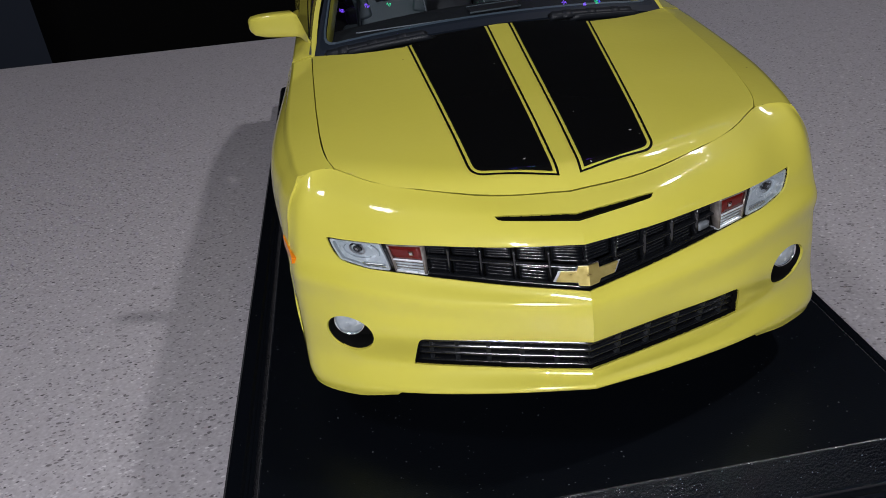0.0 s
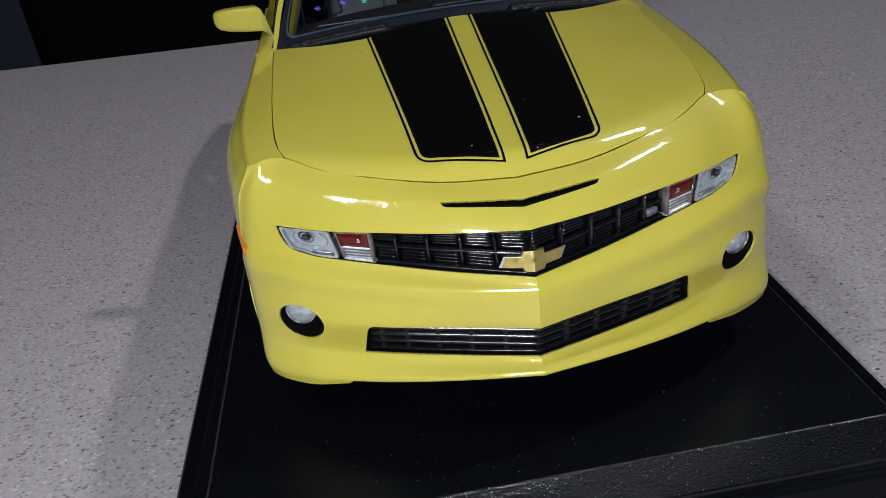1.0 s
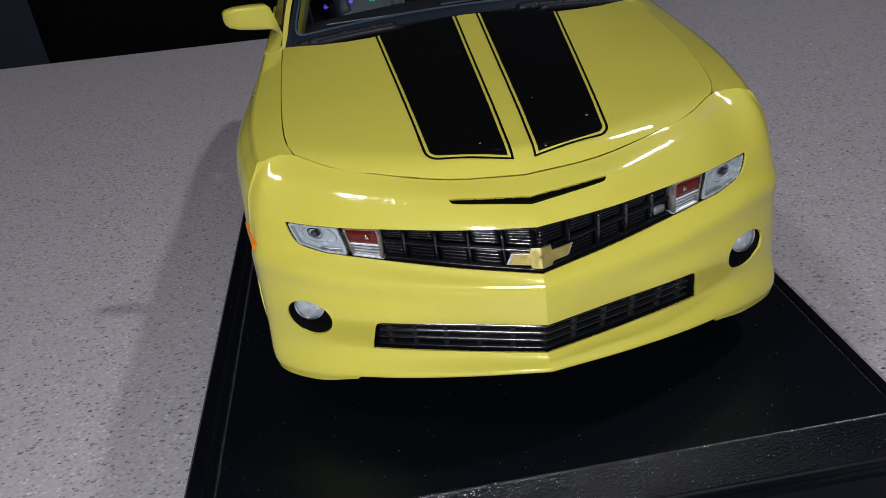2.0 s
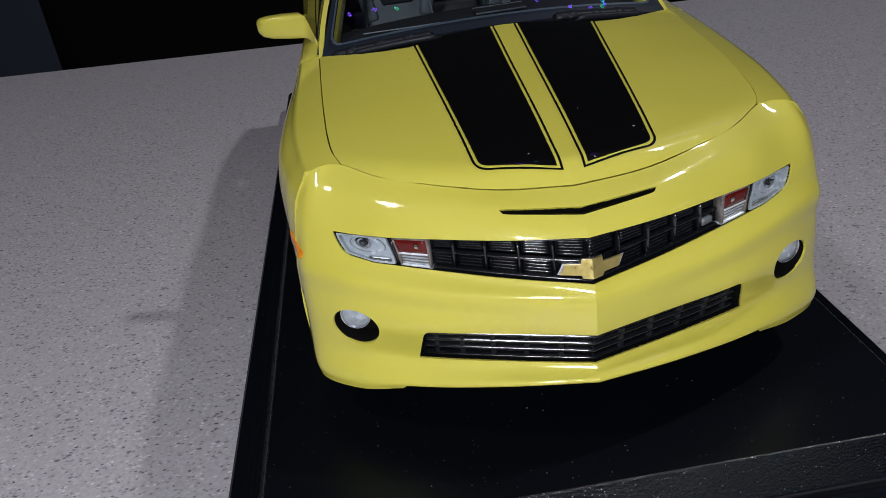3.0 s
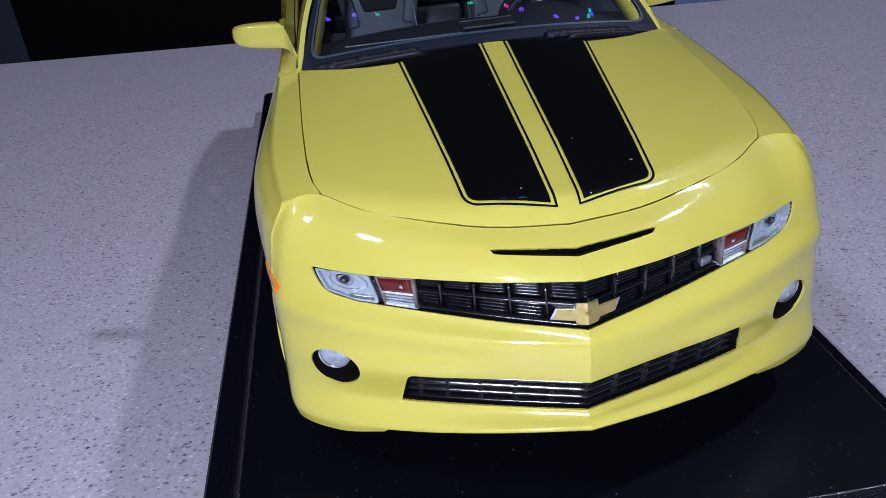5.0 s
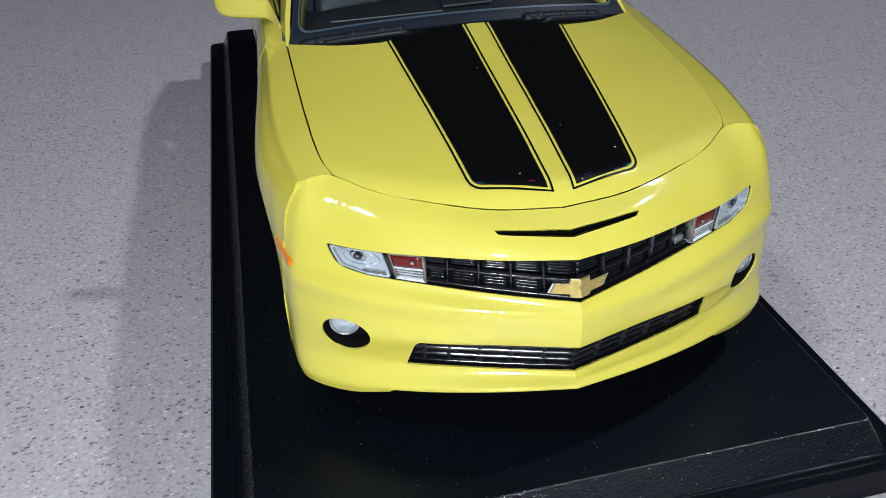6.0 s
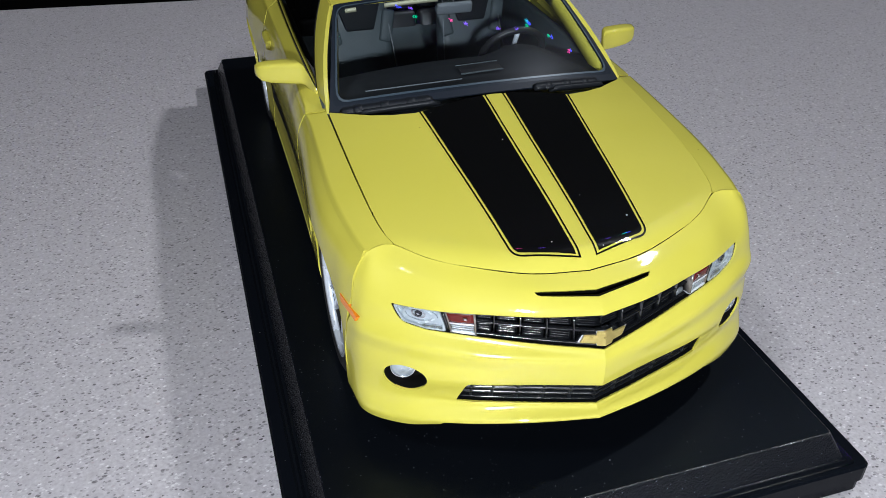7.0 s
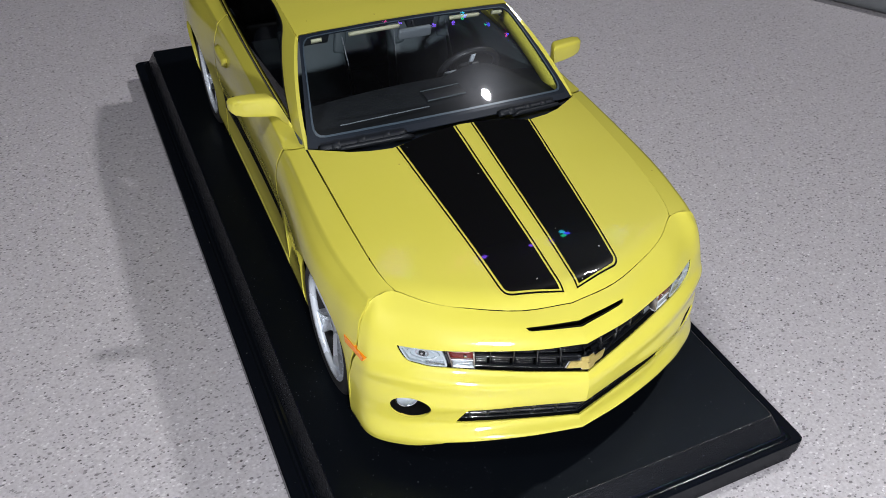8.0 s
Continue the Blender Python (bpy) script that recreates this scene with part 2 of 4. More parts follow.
def dense(loop, du, dv):
    out = []
    for (x0, y0), (x1, y1) in zip(loop, loop[1:] + loop[:1]):
        n = max(1, int(math.ceil(max(abs(x1 - x0) / du, abs(y1 - y0) / dv))))
        out += [(x0 + (x1 - x0) * k / n, y0 + (y1 - y0) * k / n) for k in range(n)]
    return out


def rounded(loop, r, sx=1.0, n=4):
    """Round the corners of a loop in the plane; r in units of y, sx: units of x for one of y. Corners may carry their own radius as a third value."""
    out, m = [], len(loop)
    for k in range(m):
        a, p, b = loop[k - 1], loop[k], loop[(k + 1) % m]
        rr = p[2] if len(p) > 2 else r
        A, P, B = (Vector((q[0] / sx, q[1])) for q in (a, p, b))
        d1, d2 = (A - P), (B - P)
        c = min(rr, d1.length * 0.45, d2.length * 0.45)
        if c < 1e-6:
            out.append((p[0], p[1]))
            continue
        s, e = P + d1.normalized() * c, P + d2.normalized() * c
        for i in range(n + 1):
            t = i / n
            q = s * (1 - t) ** 2 + P * 2 * t * (1 - t) + e * t * t
            out.append((q.x * sx, q.y))
    return out


def trimmed(f, outer, holes, du, dv, wall=0.0, depth=0.0, flip=1, eu=0.02, ev=0.02, lines=()):
    """A sheet of the surface f(u, v), cut along the loop outer and the loops holes, its rim folded inward by wall."""
    from mathutils.geometry import delaunay_2d_cdt as cdt
    loops = [dense(l, du, dv) for l in [outer, *holes]]
    pts, edges = [], []
    for l in loops:
        k = len(pts)
        pts += l
        edges += [(k + i, k + (i + 1) % len(l)) for i in range(len(l))]
    for l in lines:
        k = len(pts)
        n = max(2, int(max(abs(l[1][0] - l[0][0]) / du, abs(l[1][1] - l[0][1]) / dv)))
        pts += [(l[0][0] + (l[1][0] - l[0][0]) * i / n, l[0][1] + (l[1][1] - l[0][1]) * i / n) for i in range(n + 1)]
        edges += [(k + i, k + i + 1) for i in range(n)]
    us, vs = [p[0] for p in loops[0]], [p[1] for p in loops[0]]
    rim = np.array(pts)
    nu, nv = int((max(us) - min(us)) / du) + 1, int((max(vs) - min(vs)) / dv) + 1
    grid = np.array([(min(us) + (i + 0.5 * (j % 2)) * du, min(vs) + j * dv) for i in range(nu + 1) for j in range(nv + 1)])
    ok = inside_all(loops[0], grid)
    for h in loops[1:]:
        ok &= ~inside_all(h, grid)
    grid = grid[ok]
    # keep clear of the rim: mark the cells that hold a rim point
    cells = {(int(math.floor(p[0] / du * 2)), int(math.floor(p[1] / dv * 2))) for p in rim}
    for u, v in grid:
        a, c = int(math.floor(u / du * 2)), int(math.floor(v / dv * 2))
        if not any((a + i, c + j) in cells for i in (-1, 0, 1) for j in (-1, 0, 1)):
            pts.append((float(u), float(v)))
    V, _, F, *_ = cdt([Vector(p) for p in pts], edges, [], 0, 1e-6)
    F = [t for t in F if len(t) == 3]
    mid = np.array([((V[a].x + V[b].x + V[c].x) / 3, (V[a].y + V[b].y + V[c].y) / 3) for a, b, c in F])
    ok = inside_all(loops[0], mid)
    for h in loops[1:]:
        ok &= ~inside_all(h, mid)
    keep = [t for t, k in zip(F, ok) if k]
    used = sorted({i for t in keep for i in t})
    new_i = {i: k for k, i in enumerate(used)}
    faces = [tuple(new_i[i] for i in (t if flip > 0 else reversed(t))) for t in keep]
    count = {}
    for t in faces:
        for a, b in zip(t, t[1:] + t[:1]):
            count[(a, b)] = 1
    border = {i for (a, b) in count if (b, a) not in count for i in (a, b)} if wall else set()
    P, N = [], []
    for k, i in enumerate(used):
        p, n = Vector(f(V[i].x, V[i].y)), None
        if depth or k in border:
            n = normal_of(f, V[i].x, V[i].y, eu, ev) * flip
            p = p + n * depth
        P.append(p)
        N.append(n)
    verts = [tuple(p) for p in P]
    if wall:
        back = {}

        def drop(i, table, w):
            if i not in table:
                table[i] = len(verts)
                verts.append(tuple(P[i] - N[i] * w))
            return table[i]
        for (a, b) in list(count):
            if (b, a) not in count:
                faces.append((b, a, drop(a, back, wall), drop(b, back, wall)))
    bm = mesh_from(verts, faces)
    here, there = (bm.verts.layers.float_vector.new(k) for k in ("true_normal", "true_normal_other"))
    bm.verts.ensure_lookup_table()
    for k, i in enumerate(used):
        u, v = V[i]
        if lines and abs(u) < 1e-5:
            bm.verts[k][here], bm.verts[k][there] = (normal_of(f, q, v, eu, ev) * flip for q in (2 * eu, -2 * eu))
        else:
            bm.verts[k][here] = bm.verts[k][there] = normal_of(f, u, v, eu, ev) * flip
    if wall:
        for e in bm.edges:
            if len(e.link_faces) == 2 and e.link_faces[0].normal.dot(e.link_faces[1].normal) < 0.6:
                e.smooth = False
        bm.normal_update()
        for e in bm.edges:
            if len(e.link_faces) == 2 and e.link_faces[0].normal.dot(e.link_faces[1].normal) < 0.6:
                e.smooth = False
    return bm


def slab(f, u0, u1, v0, v1, low, high, nu=8, nv=2, taper=0.0):
    """A curved bar on the surface f between two offsets. taper narrows its outer face."""
    verts, faces = [], []
    lo, hi = offset(f, low), offset(f, high)
    for g, c in ((lo, 0.0), (hi, taper)):
        for j in range(nv + 1):
            for i in range(nu + 1):
                u = u0 + (u1 - u0) * (c + (1 - 2 * c) * i / nu)
                v = v0 + (v1 - v0) * (c + (1 - 2 * c) * j / nv)
                verts.append(g(u, v))
    w, k = nu + 1, (nu + 1) * (nv + 1)
    for j in range(nv):
        for i in range(nu):
            a = j * w + i
            faces += [(a, a + 1, a + 1 + w, a + w), (k + a, k + a + w, k + a + 1 + w, k + a + 1)]
    for i in range(nu):
        faces += [(i, k + i, k + i + 1, i + 1), (nv * w + i, nv * w + i + 1, k + nv * w + i + 1, k + nv * w + i)]
    for j in range(nv):
        faces += [(j * w, j * w + w, k + j * w + w, k + j * w), (j * w + nu, k + j * w + nu, k + j * w + nu + w, j * w + nu + w)]
    bm = mesh_from(verts, faces)
    bmesh.ops.recalc_face_normals(bm, faces=bm.faces)
    return bm


def box(size, at=(0, 0, 0), bevel=0.0, turn=(0, 0, 0), segments=2):
    bm = bmesh.new()
    bmesh.ops.create_cube(bm, size=1)
    bmesh.ops.scale(bm, vec=[s * MM for s in size], verts=bm.verts)
    if bevel:
        bmesh.ops.bevel(bm, geom=bm.edges[:], offset=bevel * MM, segments=segments, profile=0.5, affect="EDGES")
    bmesh.ops.transform(bm, matrix=pose(*(a * MM for a in at), *turn), verts=bm.verts)
    return bm


def join(*bms):
    out = bmesh.new()
    for b in bms:
        me = bpy.data.meshes.new("tmp")
        b.to_mesh(me)
        b.free()
        out.from_mesh(me)
        bpy.data.meshes.remove(me)
    return out


def turned(profile, n=48, axis="x"):
    """A body of revolution round the x axis through (along, radius) points, closed on itself."""
    verts, faces, m = [], [], len(profile)
    for i in range(n):
        a = 2 * math.pi * i / n
        verts += [(h, r * math.cos(a), r * math.sin(a)) for h, r in profile]
    for i in range(n):
        for j in range(m - 1):
            faces.append((i * m + j, i * m + j + 1, (i + 1) % n * m + j + 1, (i + 1) % n * m + j))
    bm = mesh_from(verts, faces)
    bmesh.ops.remove_doubles(bm, verts=bm.verts, dist=1e-7)
    bmesh.ops.recalc_face_normals(bm, faces=bm.faces)
    return bm


def tube(points, r, n=8, close=False):
    verts, faces, m = [], [], len(points)
    for k, p in enumerate(points):
        a = Vector(points[k - 1] if k or close else points[0])
        b = Vector(points[(k + 1) % m] if k < m - 1 or close else points[-1])
        t = (b - a).normalized()
        s = t.cross(Vector((0.13, 0.2, 1))).normalized()
        q = t.cross(s)
        for i in range(n):
            c = 2 * math.pi * i / n
            verts.append(tuple(Vector(p) + r * (s * math.cos(c) + q * math.sin(c))))
    for k in range(m if close else m - 1):
        for i in range(n):
            j = (k + 1) % m
            faces.append((k * n + i, k * n + (i + 1) % n, j * n + (i + 1) % n, j * n + i))
    if not close:
        faces += [tuple(range(n))[::-1], tuple((m - 1) * n + i for i in range(n))]
    bm = mesh_from(verts, faces)
    bmesh.ops.recalc_face_normals(bm, faces=bm.faces)
    return bm


# ---- setting: the counter and the dark room ----
def counter_top():
    # back edge runs slightly askew to the car
    outline = [(-900, 536), (900, 334), (900, -520), (-900, -520)]
    bm = bmesh.new()
    vs = [bm.verts.new((x * MM, y * MM, 0)) for x, y in reversed(outline)]
    f = bm.faces.new(vs)
    r = bmesh.ops.extrude_face_region(bm, geom=[f])
    bmesh.ops.translate(bm, vec=(0, 0, -0.038), verts=[v for v in r["geom"] if isinstance(v, bmesh.types.BMVert)])
    bmesh.ops.recalc_face_normals(bm, faces=bm.faces)
    bmesh.ops.bevel(bm, geom=[e for e in bm.edges if abs(e.verts[0].co.z - e.verts[1].co.z) < 1e-5], offset=0.008, segments=4, profile=0.5, affect="EDGES")
    return tagged(part("counter", bm, COUNTER), "pale lilac-grey speckled counter top with rounded edge", "counter", kind="structure")


counter_top()


def room():
    def slab_of(name, size, at, mat, label):
        tagged(part(name, box([s * 1000 for s in size], [a * 1000 for a in at]), mat, smooth=False), label, name.split("_")[0], kind="structure")
    slab_of("floor", (6, 6, 0.1), (0, 0.5, -0.95), FLOOR_BLUE, "blue-grey floor of the dim room")
    slab_of("ceiling", (6, 6, 0.1), (0, 0.5, 1.6), WALL, "dark ceiling of the dim room")
    slab_of("wall_north", (6, 0.1, 2.4), (0, 3.55, 0.35), WALL, "dark wall of the dim room")
    slab_of("wall_south", (6, 0.1, 2.4), (0, -2.55, 0.35), WALL, "dark wall of the dim room")
    slab_of("wall_east", (0.1, 6, 2.4), (3.05, 0.5, 0.35), WALL, "dark wall of the dim room")
    slab_of("wall_west", (0.1, 6, 2.4), (-3.05, 0.5, 0.35), WALL, "dark wall of the dim room")
    slab_of("counter_front", (1.6, 0.7, 0.85), (0, -0.1, -0.47), WALL, "dark cabinet carcass under the counter")


room()


# ---- the display base ----
def display_base():
    base = thing("display_base", "black plastic display stand with a stepped edge", "base")
    base.matrix_basis = pose(-0.0022, 0.1347, 0, 0, 0, 0.6)
    # steps from the counter up to the plateau: (inset at the sides, inset at the ends, height)
    steps = [(0.6, 0.6, 0), (0.6, 0.6, 3.2), (0, 0, 3.8), (0, 0, 8.4), (0.6, 0.5, 9.0), (3.5, 1.5, 9.0), (4.2, 1.9, 8.6), (4.8, 2.2, 8.6), (5.5, 2.6, 10), (6.2, 3.0, 10)]

    def ring(ix, iy, z):
        hx, hy, r, out = 70.4 - ix, 154.5 - iy, max(1.2, 2.2 - ix * 0.2), []
        for cx, cy, a0 in ((hx - r, hy - r, 0), (-hx + r, hy - r, 90), (-hx + r, -hy + r, 180), (hx - r, -hy + r, 270)):
            for k in range(4):
                a = radians(a0 + 30 * k)
                out.append((cx + r * math.cos(a), cy + r * math.sin(a), z))
        return out

    def stack(levels, cap):
        verts, faces = [], []
        for ix, iy, z in levels:
            verts += ring(ix, iy, z)
        for j in range(len(levels) - 1):
            for i in range(16):
                a, b = j * 16 + i, j * 16 + (i + 1) % 16
                faces.append((a, b, b + 16, a + 16))
        if cap:
            faces.append(tuple(range((len(levels) - 1) * 16, len(levels) * 16)))
        return mesh_from(verts, faces)
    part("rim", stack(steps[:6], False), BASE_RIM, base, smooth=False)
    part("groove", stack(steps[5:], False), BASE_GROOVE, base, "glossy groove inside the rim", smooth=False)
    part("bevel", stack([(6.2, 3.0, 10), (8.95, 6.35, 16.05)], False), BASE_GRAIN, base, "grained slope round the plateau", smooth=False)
    part("glint_edge", stack([(8.95, 6.35, 16.05), (9.1, 6.5, 16.2), (9.35, 6.75, 16.3)], False), BASE_CREASE, base, "edge of the plateau with painted glints", smooth=False)
    part("plateau", stack([(9.35, 6.75, 16.3)], True), BASE_BLACK, base, "black plastic plateau with dust and painted glints", smooth=False)


display_base()

# ---- the model car: character lines, in millimetres (x across, y back, z up) ----
car = thing("model_car", "glossy yellow diecast model muscle car with black hood stripes", "model car")
NOSE = [
    # hood seam, brow, grille top, grille bottom, ridge, bumper, lower grille top and bottom, lip, underside
    [(0, 8, 63.3), (13, 9.8, 63.8), (25, 14.4, 64.95), (33, 18.8, 65.9), (39.6, 24.4, 67.1), (43.6, 24.4, 67.3), (46.2, 24.4, 66.2)],
    [(0, 3.4, 60.9), (13, 5.6, 61.8), (25, 10.0, 62.2), (33.2, 13.8, 62.7), (41, 19.5, 63.6), (46, 21.5, 63.4), (48.6, 23.6, 61.8)],
    [(0, -0.5, 57.6), (13, 2.2, 57.9), (25, 6.6, 58), (33.5, 10.3, 58), (41.8, 15.5, 57.8), (47.3, 19.6, 58.2), (49.9, 23, 56.8)],
    [(0, -2.8, 50.0), (13, 1.6, 50.9), (24.8, 6.0, 52.1), (32.3, 9.0, 52.9), (41, 13.4, 53.4), (48.2, 18.5, 53.1), (50.5, 23, 52)],
    [(0, -3.9, 47.6), (13, -0.5, 48.3), (25, 3.3, 49.0), (33.5, 6.9, 49.8), (41.5, 11.4, 50.4), (48.9, 17.7, 49.8), (51.3, 23.9, 48.8)],
    [(0, -4.25, 44.7), (13, -0.8, 45.3), (25, 3.05, 45.7), (33.5, 6.7, 46.1), (41.5, 11.4, 46.4), (49, 18.4, 45.8), (51.6, 25, 45)],
    [(0, -4.1, 40.7), (13, -0.65, 41.2), (25, 2.4, 41.6), (33.5, 5.9, 41.55), (41.5, 10.7, 41.3), (49.3, 18.2, 40.5), (52.0, 27, 39.5)],
    [(0, -2.8, 34.0), (13, 1.0, 34.2), (25, 4.6, 34.5), (33.5, 8.0, 34.5), (41.5, 11.6, 34.6), (49.6, 18.2, 34), (52.0, 27, 33)],
    [(0, -4.9, 32.1), (13, -1.9, 31.6), (25, 2.0, 30.9), (33.6, 5.6, 30.4), (42, 10.1, 29.6), (49.9, 17, 29), (51.9, 26.8, 28.5)],
    [(0, -4.5, 30.9), (13, -1.5, 30.4), (25, 2.3, 29.6), (33.6, 5.8, 28.8), (42, 10.4, 27), (49.6, 17.3, 26.3), (51.5, 26.8, 26.2)],
]


def nose(u, v):
    s, a = (1 if u >= 0 else -1), abs(u)
    x, y, z = spline([spline(row, a) for row in NOSE], v)
    k = min(1.0, max(0.0, a - 3.6) / 1.4)
    return (s * x + (1.0 if s > 0 else 0.4) * k * k * (3 - 2 * k), y, z)


def ellipse(cu, cv, ru, rv, tilt=0.0, n=28):
    c, s, out = math.cos(tilt), math.sin(tilt), []
    for k in range(n):
        a = 2 * math.pi * k / n
        p, q = math.cos(a), math.sin(a)
        out.append((cu + ru * (p * c - q * s), cv + rv * (p * s + q * c)))
    return out


def mirror(loop):
    return [(-u, v) for u, v in reversed(loop)]


SCOOP = rounded([(-1.05, 0.95, 0.02), (-1.0, 1.13), (0, 1.19), (1.0, 1.13), (1.05, 0.95, 0.02), (0.9, 0.91), (0, 0.86), (-0.9, 0.91)], 0.05, 1.5)
BAND = rounded([(-4.10, 1.97, 0.06), (-3.97, 2.80, 0.3), (-3.4, 3.0), (0, 3.0, 0), (3.4, 3.0), (3.97, 2.80, 0.3), (4.10, 1.97, 0.06), (3, 2.0), (0, 2.0, 0), (-3, 2.0)], 0.1, 0.8)
LOWER = rounded([(-2.42, 6.0, 0.22), (-2.60, 7.0, 0.06), (0, 7.0, 0), (2.60, 7.0, 0.06), (2.42, 6.0, 0.22), (0, 6.0, 0)], 0.1, 0.6)
FOG = ellipse(3.93, 6.08, 0.53, 0.60, 0.5, 56)


def bumper():
    outer = [(-5.97, 0.04), (-5.97, 8.98), (-3.05, 8.98), (-2.97, 8.40), (0, 8.6), (2.97, 8.40), (3.05, 8.98), (5.97, 8.98), (5.97, 0.04), (4.1, 0.01), (0, 0.0), (-4.1, 0.01)]
    return trimmed(nose, outer, [SCOOP, BAND, LOWER, FOG, mirror(FOG)], 0.085, 0.085, wall=0.5, flip=-1, lines=[((0, 0.0), (0, 8.6))])


front = part("front_bumper", bumper(), YELLOW, car)


def sleeve(f, loop, d0, d1, du=0.14, dv=0.14):
    """The inner wall of an opening, from depth d0 to depth d1."""
    loop = dense(loop, du, dv)
    a, z = offset(f, d0), offset(f, d1)
    n = len(loop)
    bm = mesh_from([a(*p) for p in loop] + [z(*p) for p in loop], [(i, (i + 1) % n, n + (i + 1) % n, n + i) for i in range(n)])
    bmesh.ops.recalc_face_normals(bm, faces=bm.faces)
    return bm


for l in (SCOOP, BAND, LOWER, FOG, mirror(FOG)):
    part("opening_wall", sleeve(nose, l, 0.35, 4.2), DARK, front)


def inset(depth):
    """The nose surface sunk inward by depth millimetres."""
    return offset(nose, depth)


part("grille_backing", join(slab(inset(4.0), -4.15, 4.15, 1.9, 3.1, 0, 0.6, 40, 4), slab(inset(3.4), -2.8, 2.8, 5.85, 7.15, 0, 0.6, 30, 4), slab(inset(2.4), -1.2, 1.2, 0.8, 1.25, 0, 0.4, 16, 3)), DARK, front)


# upper grille: two rows of cells, thin fins in each
def grille():
    frame = part("upper_grille", join(
        slab(nose, -2.62, 2.62, 2.52, 2.57, 3.8, 1.7, 36, 1, 0.0),
        slab(nose, -2.62, 2.62, 2.00, 2.07, 3.8, 1.6, 36, 1), slab(nose, -2.62, 2.62, 2.93, 3.0, 3.8, 1.6, 36, 1)), BLACK_PLASTIC, front, "black ribbed grille insert")
    for s in (-1, 1):
        for k in range(5):
            u = s * (0.02 + k * 0.44)
            part("grille_post", slab(nose, u - 0.017, u + 0.017, 2.04, 2.97, 3.8, 1.6, 2, 4, 0.1), BLACK_PLASTIC, front)
        for k in range(5):
            a, b = s * (0.07 + k * 0.44), s * min(0.42 + k * 0.44, 2.12)
            for row in (2.09, 2.60):
                for j in range(5):
                    v = row + 0.035 + j * 0.076
                    part("grille_fin", slab(nose, min(a, b), max(a, b), v - 0.012, v + 0.042, 3.9, 2.7, 6, 1), BLACK_PLASTIC, front)
    # small grey badge on one side
    part("grille_badge", slab(nose, 1.82, 2.04, 2.68, 2.86, 2.8, 1.7, 4, 1, 0.05), SEAT_LIGHT, front, "small dull silver badge")


def lower_grille():
    for j in range(5):
        v = 6.03 + j * 0.225
        part("lower_grille_bar", slab(nose, -2.55, 2.55, v, v + 0.07, 3.2, 1.3, 40, 1), BLACK_PLASTIC, front)
    for j in range(4):
        v = 6.13 + j * 0.225
        part("lower_grille_fin", slab(nose, -2.5, 2.5, v - 0.02, v + 0.085, 3.3, 2.0, 40, 1), BLACK_PLASTIC, front)
    for k in range(-5, 6):
        u = k * 0.45
        part("lower_grille_post", slab(nose, u - 0.03, u + 0.03, 6.0, 7.0, 3.3, 1.4, 2, 5), WIPER, front)


